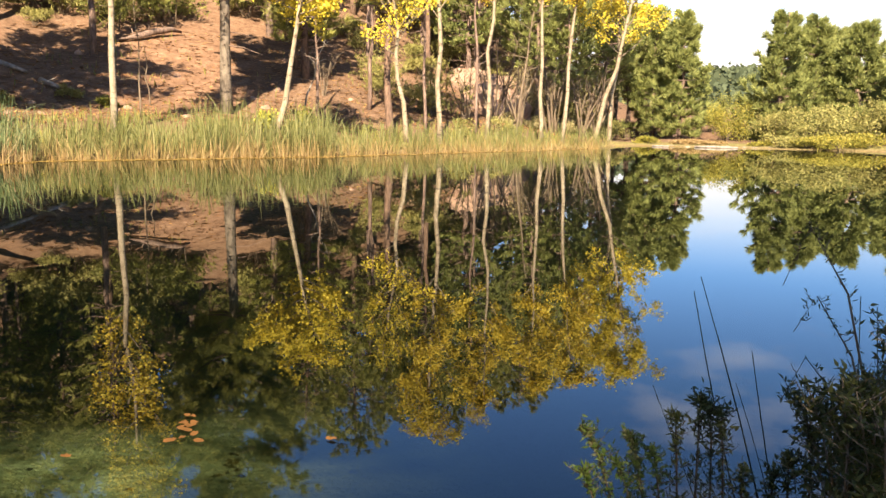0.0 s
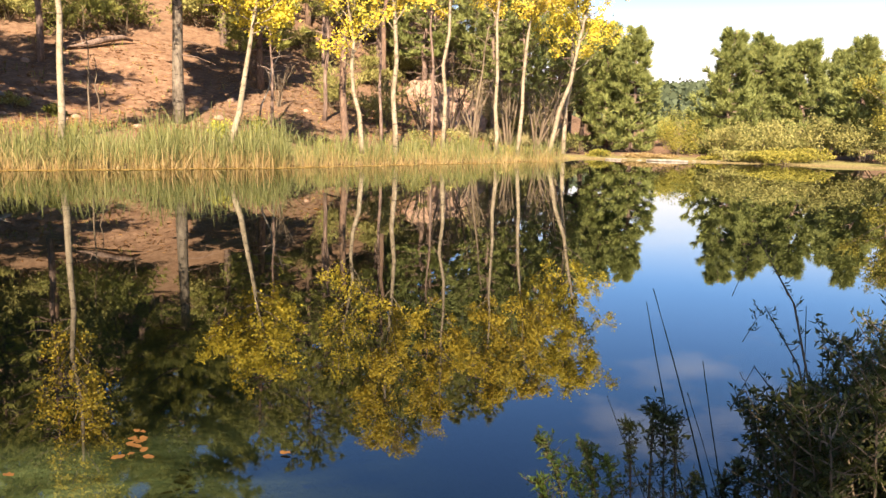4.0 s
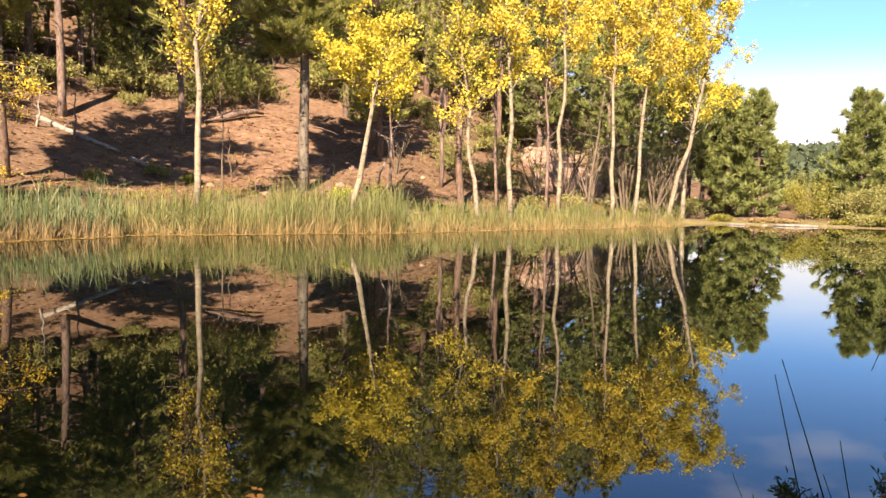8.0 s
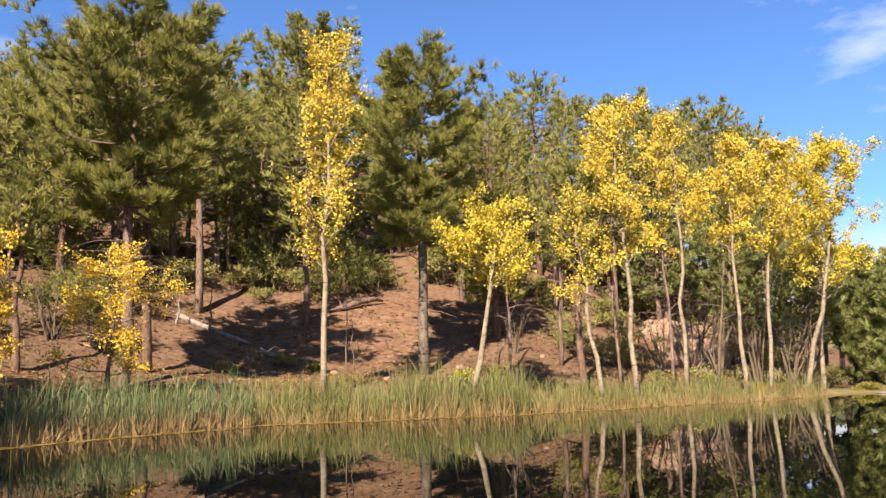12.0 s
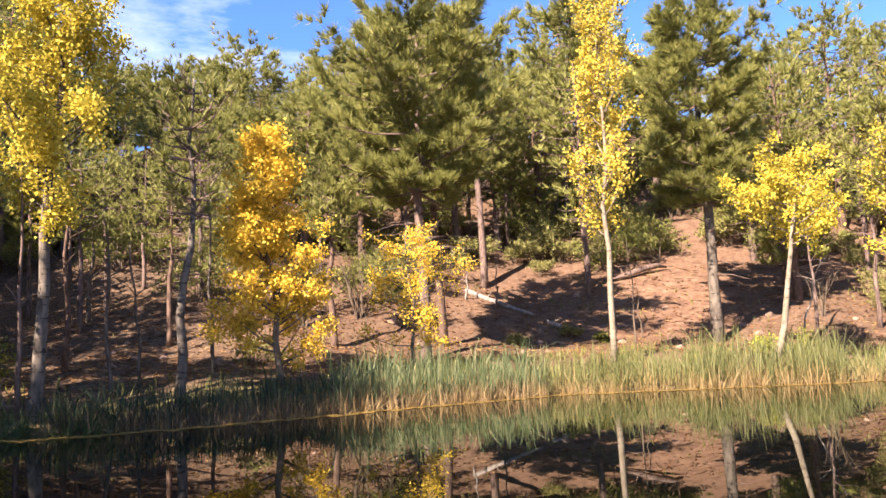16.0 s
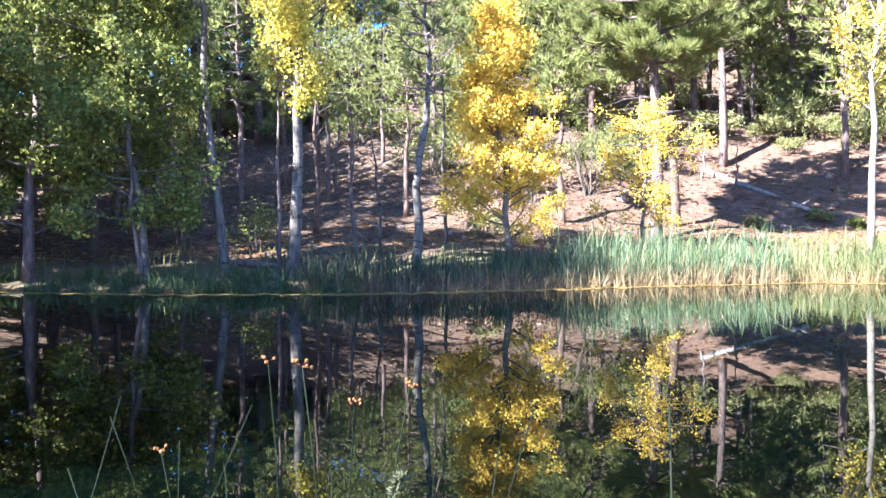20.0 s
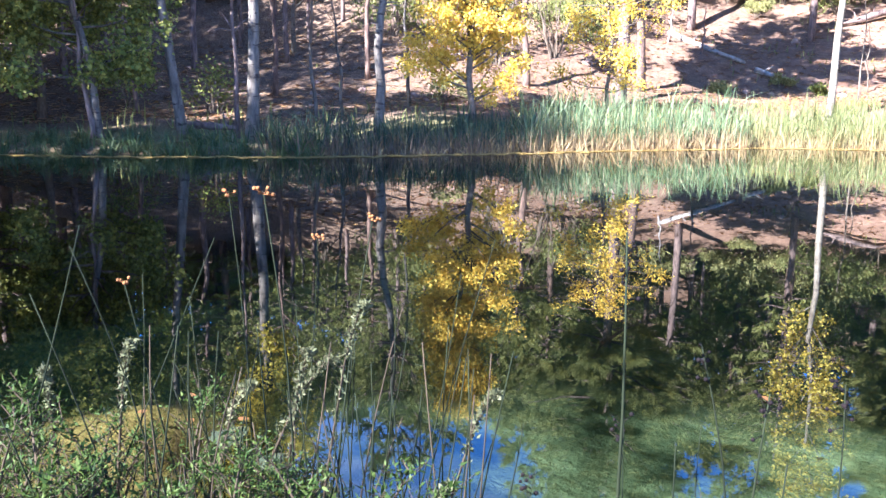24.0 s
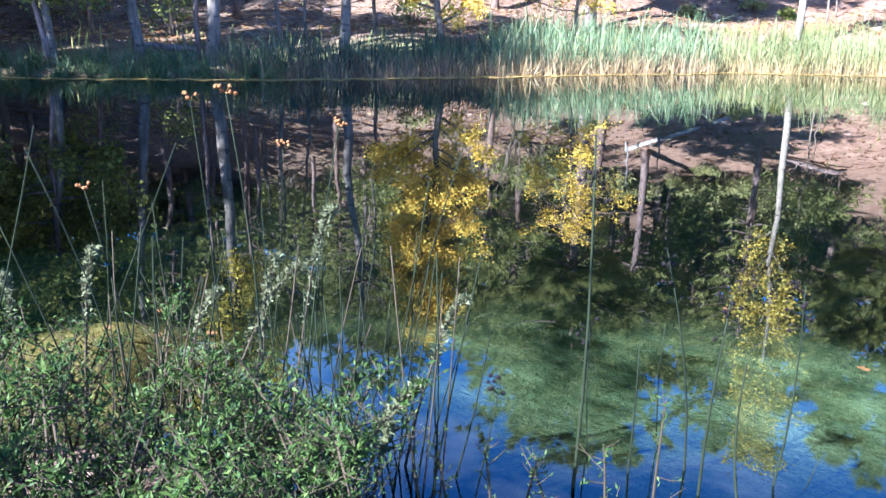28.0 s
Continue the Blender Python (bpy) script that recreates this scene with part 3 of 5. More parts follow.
    child("crown", quads_mesh("crown", needles_at(gen, e[keep], d[keep], length, count, width, 0.46), needle), tree, "", "stuff")
    return tagged(tree, label, "pine tree")


def bush(seed, width, height, leaf_count, leaf_size, leaf_mat, label, name="bush", lumps=9, needle=False, category="shrub", stems=7):
    """A bush: stems from one foot, leaves in uneven lumps."""
    rng, gen = random.Random(seed), np.random.default_rng(seed)
    ob = new(name)
    wood, c = [], []
    for i in range(lumps):
        w, r = rng.uniform(0, 6.28), width * 0.5 * math.sqrt(rng.random()) * 0.85
        c.append((math.cos(w) * r, math.sin(w) * r, height * rng.uniform(0.22, 0.86) * (1 - 0.45 * (r / (width * 0.5)) ** 2)))
    for i in range(min(stems, lumps)):
        wood.append(tube([(rng.uniform(-.1, .1), rng.uniform(-.1, .1), -0.1), Vector(c[i]) * 0.55 + Vector((0, 0, 0.1 * height)), c[i]], [0.03, 0.018, 0.006], 4))
    wv, wf = join(wood)
    child("stem", mesh_of("stem", wv, wf, TWIG), ob, "", "stuff")
    c = np.array(c)
    pick = gen.integers(0, lumps, leaf_count)
    v = gen.normal(size=(leaf_count, 3))
    v /= np.linalg.norm(v, axis=1)[:, None]
    places = c[pick] + v * (gen.random((leaf_count, 1)) ** 0.4) * np.array([width * 0.27, width * 0.27, height * 0.24]) * gen.uniform(0.6, 1.2, (lumps, 1))[pick]
    places[:, 2] = np.maximum(places[:, 2], 0.03)
    if needle:
        me = quads_mesh("leaves", needles_at(gen, places, np.tile([0, 0, 0.8], (leaf_count, 1)), leaf_size, 3, leaf_size * 0.19), leaf_mat)
    else:
        me = quads_mesh("leaves", leaves_at(gen, places, leaf_size, 0.6, 0.3), leaf_mat)
    child("leaves", me, ob, "", "stuff")
    return tagged(ob, label, category)


def stand(ob, az, r, turn=0.0, size=1.0, sink=0.05):
    """Set a thing on the ground at a bearing and distance, its own x across the view."""
    p = spot(az, r)
    ob.matrix_basis = Matrix.Translation(p - Vector((0, 0, sink))) @ Matrix.Rotation(radians(az + turn), 4, "Z") @ Matrix.Diagonal((size, size, size, 1))
    return ob


EYE = 1.2


def rise_to(te, az, r):
    """Height of a tree whose tip shows at slope te from the eye."""
    return EYE + te * r - ground_z(az, r)


def across(az0, az1, r):
    """How far, to the right, bearing az1 lies from az0 at that distance."""
    return -math.tan(radians(az1 - az0)) * r


# the row of poplars on the far bank
POPLARS = [
    # seed, bearing, distance, tip bearing, tip slope, trunk, crown from, to, leaves, leaf, material, reach, limbs, angle, label
    (1, 22.5, 24.6, 22.0, 0.441, 0.095, 0.36, 0.97, 2500, 0.105, YELLOW, 0.9, 40, 1.2, "tall slim poplar with a narrow golden crown and pale trunk"),
    (2, 12.0, 25.2, 9.2, 0.222, 0.10, 0.56, 0.90, 3000, 0.10, YELLOW_THIN, 1.75, 24, 0.45, "small leaning poplar with a wide lemon-yellow crown and pale trunk"),
    (3, 2.6, 28.2, 4.4, 0.225, 0.085, 0.42, 0.97, 800, 0.10, YELLOW_THIN, 1.0, 17, 1.0, "thin poplar with sparse pale yellow leaves and a curved trunk"),
    (4, 0.3, 29.0, 1.0, 0.340, 0.095, 0.42, 0.97, 3000, 0.105, YELLOW, 1.25, 24, 1.1, "tall poplar with bright golden leaves and a pale straight trunk"),
    (5, -3.0, 32, -3.3, 0.310, 0.085, 0.50, 0.98, 2200, 0.105, YELLOW, 1.1, 18, 1.1, "golden poplar standing close behind another on the bank"),
    (6, -6.9, 33.0, -6.6, 0.274, 0.085, 0.55, 0.97, 2300, 0.105, YELLOW, 1.15, 20, 0.9, "poplar with yellow leaves and a pale bent trunk in the reeds"),
    (7, -8.3, 34.2, -9.7, 0.268, 0.085, 0.52, 0.97, 2600, 0.105, YELLOW, 1.2, 20, 1.0, "yellow poplar with a dark fork and pale trunk in the reeds"),
    (8, -10.5, 36, -14.3, 0.262, 0.10, 0.36, 0.97, 4300, 0.10, YELLOW_THIN, 1.75, 34, 0.8, "large golden poplar leaning out over the end of the reed bed"),
    (9, -11.6, 39, -12.4, 0.258, 0.10, 0.5, 0.98, 2800, 0.11, YELLOW_THIN, 1.4, 18, 1.0, "golden poplar at the tip of the reed bed"),
]
for seed, az, r, taz, te, rad, c0, c1, n, ls, mt, reach, limbs, ang, label in POPLARS:
    stand(poplar(seed, rise_to(te, az, r), (across(az, taz, r), 0), rad, (c0, c1), n, ls, mt, POPLAR_BARK, reach, limbs, label, angle=ang, clump=0.36), az, r)

# yellow oaks and turning trees on the nearer part of the bank
stand(poplar(21, rise_to(0.285, 46.2, 20.2), (across(45.9, 47.0, 20.2), 0), 0.085, (0.12, 0.97), 9500, 0.085, OAK_LEAF, TWIG, 1.25, 48,
             "bushy golden-orange oak with leaves down to the ground", "oak_tree", angle=0.6, clump=0.34, taper=0.7), 45.9, 20.2)
stand(poplar(22, rise_to(0.155, 36.4, 23.0), (across(36.4, 36.9, 23), 0), 0.06, (0.2, 0.97), 1900, 0.075, OAK_LEAF, TWIG, 1.55, 24,
             "small yellow oak growing round the foot of a pine", "oak_tree", angle=0.3, clump=0.34), 36.4, 23.0)
stand(poplar(23, rise_to(0.43, 61.3, 18.6), (across(61.3, 59.8, 18.6), 0), 0.14, (0.42, 0.97), 6200, 0.09, YELLOW_THIN, GREY_BARK, 1.45, 28,
             "tall poplar with a thick grey trunk and bright yellow crown", angle=0.8), 61.3, 18.6)
stand(poplar(24, rise_to(0.52, 65.5, 18.9), (across(65.5, 68.4, 18.2), 0), 0.105, (0.55, 0.98), 1500, 0.10, YELLOW_GREEN, GREY_BARK, 1.2, 14,
             "leaning poplar with a bare silvery trunk and few leaves", angle=0.9), 65.5, 18.9)
stand(poplar(25, rise_to(0.42, 70.2, 18.9), (across(70.6, 73.0, 19.2), 0), 0.085, (0.16, 0.98), 10500, 0.11, GREEN_LEAF, GREY_BARK, 1.8, 44,
             "leafy ash turning from green to yellow, branches hanging low", "ash_tree", angle=0.2, clump=0.46), 70.6, 19.2)
stand(poplar(26, rise_to(0.45, 77.5, 21), (0.4, 0), 0.12, (0.12, 0.98), 9000, 0.12, GREEN_LEAF, PINE_BARK, 2.1, 38,
             "dense green tree with yellowing leaves on the shaded bank", "ash_tree", angle=0.3, clump=0.5), 77.5, 21)
stand(poplar(27, rise_to(0.40, 73.8, 25), (0.3, 0), 0.11, (0.2, 0.98), 6000, 0.12, GREEN_LEAF, TWIG, 1.9, 24,
             "broad tree with yellow-green leaves behind the bank", "ash_tree", angle=0.4, clump=0.5), 73.8, 25)
stand(poplar(28, rise_to(0.40, 71, 26.5), (0.2, 0), 0.10, (0.3, 0.98), 4000, 0.11, YELLOW_GREEN, TWIG, 1.8, 22,
             "tree with yellow-green leaves behind the silvery poplar", "ash_tree", angle=0.5, clump=0.5), 71, 26.5)

# pines: the large ones on the bank, one by one
stand(pine(41, rise_to(0.432, 15.2, 30), 0.21, 0.43, 2.8, 2700, NEEDLE, GREY_BARK, "large pine with a scaly grey trunk and a rounded crown", count=38, width=0.028, tips=9, length=0.38), 15.2, 30)
stand(pine(42, rise_to(0.458, 35.6, 26), 0.20, 0.50, 3.4, 4200, NEEDLE, PINE_BARK, "broad pine with dead lower branches over the reeds", count=38, width=0.028, dead=46, tips=9, length=0.38), 35.6, 26)
stand(pine(43, rise_to(0.45, 34.1, 28.5), 0.15, 0.5, 2.6, 1900, NEEDLE, RED_BARK, "pine with a reddish trunk beside a broader one"), 34.1, 28.5)
stand(pine(44, rise_to(0.48, 23.3, 40), 0.20, 0.5, 3.1, 2400, NEEDLE, RED_BARK, "tall pine with a reddish trunk up on the slope"), 23.3, 40)
stand(pine(45, rise_to(0.22, 41.8, 27.5), 0.12, 0.72, 1.0, 160, NEEDLE, RED_BARK, "slim young pine trunk with a thin crown", dead=14), 41.8, 27.5)
slender = stand(pine(46, rise_to(0.37, 52.6, 19.0), 0.11, 0.6, 1.0, 90, NEEDLE_DARK, GREY_BARK, "grey slender pine with a thin dark crown beside the water", dead=30), 52.6, 19.0)
v, f = tube([(0, 0, 4.1), (0.35, 0, 4.45), (0.75, 0.05, 5.1), (1.15, 0.0, 5.75)], [0.03, 0.024, 0.017, 0.006], 5)
child("dead_limb", mesh_of("dead_limb", v, f, PINE_BARK), slender, "bare dead limb rising to one side")
stand(pine(47, rise_to(0.27, 3.9, 29.5), 0.14, 0.6, 1.5, 300, NEEDLE, RED_BARK, "pine with a brown trunk behind the poplars", dead=16), 3.9, 29.5)

# pines from bearing 82 on stand out of view, added to shade the left bank
for k, (az, r, te, w, st) in enumerate([(6.5, 47, 0.385, 3.0, 0.45), (9.0, 50, 0.37, 2.6, 0.4), (0.3, 48, 0.362, 2.3, 0.5), (-5.8, 50, 0.343, 2.6, 0.55), (-3.0, 54, 0.33, 2.6, 0.45), (3.2, 53, 0.36, 2.6, 0.4), (47.6, 54, 0.405, 3.2, 0.4), (30.8, 37, 0.445, 2.4, 0.45), (50.6, 56, 0.365, 3.0, 0.4), (55.2, 55, 0.36, 3.0, 0.35), (44.2, 54, 0.37, 2.8, 0.35), (41.2, 50, 0.40, 2.8, 0.4), (49.0, 48, 0.37, 2.6, 0.4), (66, 44, 0.43, 2.6, 0.5), (69.5, 40, 0.40, 2.4, 0.5), (73, 38, 0.46, 2.8, 0.3), (76, 33, 0.42, 2.6, 0.2), (79.5, 36, 0.52, 2.8, 0.3), (83, 32, 0.45, 2.6, 0.25), (71, 43, 0.48, 3.0, 0.3), (63, 40, 0.46, 2.8, 0.3), (78, 43, 0.5, 3.0, 0.3), (87, 35, 0.56, 2.8, 0.25), (82, 27, 0.45, 2.8, 0.2), (77.5, 27, 0.46, 2.8, 0.15), (80, 30.5, 0.48, 2.8, 0.15), (60, 45, 0.40, 2.6, 0.3), (86, 27.5, 0.40, 2.8, 0.15), (84.5, 31, 0.45, 2.8, 0.15), (89.5, 26, 0.42, 2.8, 0.15), (93, 25, 0.45, 2.8, 0.15), (90.5, 31, 0.46, 3.0, 0.2), (97, 24, 0.48, 2.8, 0.2), (94.5, 29.5, 0.5, 3.0, 0.25), (53.4, 50, 0.36, 2.6, 0.45), (56.2, 51, 0.37, 2.8, 0.45), (58.6, 49, 0.38, 2.6, 0.45), (61.4, 50, 0.40, 2.8, 0.45), (51.4, 46, 0.33, 2.4, 0.45), (63.5, 47, 0.40, 2.6, 0.45), (9.8, 36, 0.34, 2.5, 0.2), (12.2, 41, 0.33, 2.5, 0.25), (39.6, 36, 0.33, 2.4, 0.4), (43.6, 38, 0.34, 2.5, 0.4), (46.8, 37, 0.31, 2.2, 0.45), (50.2, 39, 0.32, 2.3, 0.45), (41.2, 39, 0.36, 2.6, 0.35), (29.6, 42, 0.36, 2.4, 0.35), (26.4, 44, 0.33, 2.4, 0.3), (32.6, 41, 0.37, 2.5, 0.35), (65, 53, 0.42, 3.0, 0.3), (68, 51, 0.42, 3.0, 0.3), (71.5, 48, 0.42, 3.0, 0.3), (74.5, 47, 0.44, 3.0, 0.3), (62, 55, 0.42, 3.0, 0.3), (61, 43, 0.30, 2.6, 0.1), (63.6, 42, 0.31, 2.6, 0.1), (66.2, 43, 0.30, 2.6, 0.1), (20.6, 50, 0.37, 2.8, 0.3), (18.0, 52, 0.36, 2.8, 0.3), (29.0, 47, 0.39, 2.8, 0.3), (38.6, 45, 0.43, 2.8, 0.3), (33.2, 48, 0.42, 2.8, 0.3), (25.0, 50, 0.40, 2.8, 0.3)]):
    stand(pine(50 + k, rise_to(te, az, r), 0.18, st, w, 640, NEEDLE, PINE_BARK if k % 2 else RED_BARK, "pine with a rounded crown on the skyline of the slope", dead=12, count=17, width=0.052, length=0.40, twiggy=0.1, tips=5), az, r)

# far end of the pond
for k, (az, r, te, w, st) in enumerate([(-14.6, 47, 0.142, 2.2, 0.12), (-16.3, 45, 0.132, 2.0, 0.10), (-22.3, 46, 0.130, 2.3, 0.10), (-24.5, 48, 0.121, 2.4, 0.14), (-27.1, 47, 0.117, 2.4, 0.10), (-30.6, 44, 0.116, 1.9, 0.18), (-33.5, 46, 0.11, 2.2, 0.15), (-25.8, 53, 0.112, 2.4, 0.1), (-29.0, 52, 0.10, 2.4, 0.1)]):
    stand(pine(60 + k, rise_to(te, az, r), 0.13, st, w, 1800, FAR_NEEDLE, PINE_BARK, "bushy pine at the far end of the pond", shape="cone", count=16, dead=3, length=0.36, width=0.058, twiggy=0.2, tips=8), az, r)

# unseen pines added on the near-left bank to shade the end of the reeds and the bank beyond, and one behind the camera
for k, (az, r, h) in enumerate([(105, 15.4, 15.8), (109, 16.0, 16.3), (113.5, 16.4, 17.3), (107, 19, 12), (99, 22, 9), (112, 20.5, 14), (103, 24, 10.5), (94, 26, 9), (108, 26, 12), (98, 29, 11)]):
    stand(pine(560 + k, h, 0.17, 0.18, 2.5, 1100, NEEDLE, PINE_BARK, "unseen pine added on the near bank for its shade", dead=10, count=12, width=0.07, twiggy=0.0, tips=4), az, r)
# added out of view to shade the shrub at the right
stand(pine(580, 11.5, 0.16, 0.42, 1.7, 1300, NEEDLE, PINE_BARK, "unseen pine added on the near bank for its shade", dead=8, count=14, width=0.07, twiggy=0.1), -173.5, 8.6)

# the pine wood up the slope: a few kinds, set out again and again
KINDS = [pine(80, 13, 0.18, 0.5, 2.7, 310, NEEDLE, PINE_BARK, "pine with a dark trunk and rounded crown in the wood", dead=9, count=9, width=0.085, length=0.44, twiggy=0.0, tips=4),
         pine(81, 13, 0.17, 0.42, 2.5, 310, NEEDLE_DARK, PINE_BARK, "dark green pine in the wood up the slope", dead=10, count=9, width=0.085, length=0.44, twiggy=0.0, tips=4),
         pine(82, 13, 0.19, 0.56, 2.9, 310, NEEDLE, RED_BARK, "pine with a reddish trunk in the wood up the slope", dead=9, count=9, width=0.085, length=0.44, twiggy=0.0, tips=4),
         pine(83, 13, 0.15, 0.35, 2.2, 310, NEEDLE, PINE_BARK, "slim pine with a long crown in the wood", dead=9, count=9, width=0.085, length=0.44, twiggy=0.0, tips=4)]
for ob in KINDS:
    tagged(ob, group="pines of the wood")
wood_rng = random.Random(7)
spots_used, used = [(15.2, 30), (35.6, 26), (34.1, 28.5), (23.3, 40)], 0
for k in range(2500):
    az, r = wood_rng.uniform(-12, 96), wood_rng.uniform(27, 66)
    if r < table(SHORE, az) + (13 if az < 45 else 8):
        continue
    if 13 < az < 22.5 and r < 46 or 24 < az < 33 and r < 40 or 36 < az < 72 and r < 43 and wood_rng.random() < 0.3:
        continue
    p = spot(az, r)
    if any((p - spot(*q)).length < (2.7 if r < 46 else 3.4) for q in spots_used):
        continue
    top = table(SKYLINE, az) * (wood_rng.uniform(0.78, 0.99) if r > 42 else wood_rng.uniform(0.58, 0.86))
    h = rise_to(top, az, r)
    if h < 5 or h > 19:
        continue
    spots_used.append((az, r))
    size = h / 13
    if used < 4:
        stand(KINDS[used], az, r, wood_rng.uniform(0, 360), size)
    else:
        kind = KINDS[wood_rng.randrange(4)]
        old = kind.matrix_basis.copy()
        kind.matrix_basis = Matrix()
        c = copy_thing(kind, Matrix())
        kind.matrix_basis = old
        stand(c, az, r, wood_rng.uniform(0, 360), size)
    used += 1
    if used >= 160:
        break

# ---- reeds ----


def blades(name, rows, material, seed, segments=3, lean=0.22):
    """rows: foot, height, width of each blade. Curved tapering leaves, one mesh."""
    gen = np.random.default_rng(seed)
    n = len(rows)
    p = np.array([r[0] for r in rows])
    h = np.array([r[1] for r in rows])[:, None]
    w = np.array([r[2] for r in rows])[:, None]
    a = gen.uniform(0, 2 * np.pi, n)
    out = np.stack([np.cos(a), np.sin(a), 0 * a], 1)
    b = gen.uniform(0, 2 * np.pi, n)
    side = np.stack([np.cos(b), np.sin(b), 0 * b], 1)
    droop = gen.uniform(0.15, 1.25, (n, 1)) ** 2.5 * lean
    tilt = gen.normal(0, 0.2, (n, 1))
    verts = []
    for k in range(segments):
        t = k / segments
        c = p + out * h * (droop * t ** 2 + tilt * t) + np.array([0, 0, 1.0]) * h * (t - 0.25 * droop * t ** 3)
        verts += [c - side * w * 0.5 * (1 - 0.55 * t), c + side * w * 0.5 * (1 - 0.55 * t)]
    verts.append(p + out * h * (droop + tilt) + np.array([0, 0, 1.0]) * h * (1 - 0.25 * droop))
    v = np.stack(verts, 1).reshape(-1, 3)
    m = 2 * segments + 1
    faces = []
    for i in range(n):
        o = i * m
        for k in range(segments - 1):
            faces.append((o + 2 * k, o + 2 * k + 1, o + 2 * k + 3, o + 2 * k + 2))
        faces.append((o + m - 3, o + m - 2, o + m - 1))
    me = bpy.data.meshes.new(name)
    me.from_pydata(v.tolist(), [], faces)
    me.materials.append(material)
    return new(name, me)


REEDS = [
    # bearings, heights, how thick, how far back
    (-11.0, -4.5, 0.95, 14, 3.0), (-4.5, 2.0, 0.85, 16, 2.6), (2.0, 8.5, 0.82, 15, 2.4), (8.5, 16.5, 1.32, 24, 2.2), (16.5, 22.0, 1.05, 20, 2.0),
    (22.0, 28.0, 0.88, 18, 2.2), (28.0, 42.0, 1.12, 23, 2.2), (42.0, 46.5, 0.78, 15, 1.8), (46.5, 52.0, 0.76, 13, 1.6), (52.0, 61.5, 0.85, 11, 1.4),
]
reed_rng = random.Random(3)
for a0, a1, h, thick, back in REEDS:
    rows, dry = [], []
    for _ in range(int((a1 - a0) * thick * 7.2)):
        az = reed_rng.uniform(a0 - 0.6, a1 + 0.6)
        if az > 60 and reed_rng.random() < (az - 60) / 2:
            continue
        if noise.noise((az * 2.3, 8.0, 1.0)) < reed_rng.uniform(-0.75, 0.05):
            continue
        s = reed_rng.uniform(-0.45, back) if reed_rng.random() < 0.75 else reed_rng.uniform(-0.45, 0.5)
        r = table(SHORE, az) + s + 0.35 * noise.noise((az * 0.8, 0, 0))
        p = spot(az, r)
        p.z = max(p.z, -0.3)
        tall = h * reed_rng.uniform(0.35, 1.12) * (1 + 0.35 * noise.noise((az * 1.3, r * 0.9, 4)))
        rows.append((tuple(p), tall - min(0, p.z), reed_rng.uniform(0.013, 0.033)))
    for _ in range(int((a1 - a0) * thick * 5)):
        az = reed_rng.uniform(a0, a1)
        if noise.noise((az * 1.1, 3.0, 7.0)) < reed_rng.uniform(-0.5, 0.25) or reed_rng.random() < (az - 52) / 7:
            continue
        r = table(SHORE, az) + (reed_rng.uniform(-0.75, -0.1) if reed_rng.random() < 0.6 else reed_rng.uniform(-0.4, 0.9)) + 0.35 * noise.noise((az * 0.8, 0, 0))
        p = spot(az, r)
        p.z = max(p.z, -0.2)
        dry.append((tuple(p), (0.1 + h * reed_rng.uniform(0.12, 0.6)), reed_rng.uniform(0.014, 0.03)))
    # beds past bearing 43 take the green with shade in its colour
    tagged(blades("cattail_bed", rows, REED_TAN if a1 < 29 else REED_GREEN if a1 < 43 else REED_SHADED, int(a0 * 7) + 500, 4, 0.5), "bed of green and yellowing cattail leaves at the water's edge", "reeds", "cattail beds", "stuff")
    tagged(blades("dry_cattails", dry, REED_DRY, int(a0 * 7) + 900, 3, 0.7), "straw-coloured dead cattail leaves at the waterline", "reeds", "dry cattails", "stuff")

# ---- the slope: rocks, scrub, dead wood ----


def boulder(seed, size, material, label, name="rock", group="", flat=0.7):
    rng = random.Random(seed)
    bm = bmesh.new()
    bmesh.ops.create_icosphere(bm, subdivisions=3, radius=0.5)
    off = Vector((seed * 3.1, seed * 1.7, 0))
    for v in bm.verts:
        n = v.co.normalized()
        k = 1 + 0.35 * noise.noise(n * 1.6 + off) + 0.16 * noise.noise(n * 4 + off) + 0.06 * noise.noise(n * 9 + off)
        q = n * 0.5 * k
        # broken faces
        for f in range(3):
            d = Vector((math.sin(seed + f * 2.1), math.cos(seed * 1.3 + f), 0.4 * math.sin(f + seed)))
            over = q.dot(d.normalized()) - 0.36
            if over > 0:
                q -= d.normalized() * over * 0.8
        v.co = Vector((q.x, q.y, q.z * flat)) * size
    me = bpy.data.meshes.new(name)
    bm.to_mesh(me)
    bm.free()
    me.materials.append(material)
    return tagged(new(name, me), label, "rock", group)


rock_rng = random.Random(12)
for k in range(16):
    az = -2.8 + rock_rng.uniform(-2.0, 1.6)
    r = 41.5 + rock_rng.uniform(-1.0, 3.0)
    b = boulder(200 + k, rock_rng.uniform(1.6, 3.2), RED_ROCK, "weathered red and ochre rock in the bank behind the poplars", group="rocky outcrop", flat=1.1)
    stand(b, az, r, rock_rng.uniform(0, 360))
for k in range(14):
    az = 25.5 + rock_rng.uniform(-4.5, 2.5)
    r = 56 + rock_rng.uniform(-2, 4)
    b = boulder(240 + k, rock_rng.uniform(1.8, 3.6), RED_ROCK, "bare reddish rock face among the pines", group="rock face", flat=1.0)
    stand(b, az, r, rock_rng.uniform(0, 360))
for k in range(46):
    az, s = rock_rng.uniform(-6, 72), rock_rng.uniform(4, 15)
    b = boulder(300 + k, rock_rng.uniform(0.12, 0.42), RED_ROCK, "small reddish stone lying on the slope", "stone", "stones on the slope")
    stand(b, az, table(SHORE, az) + s, rock_rng.uniform(0, 360), sink=0.02)

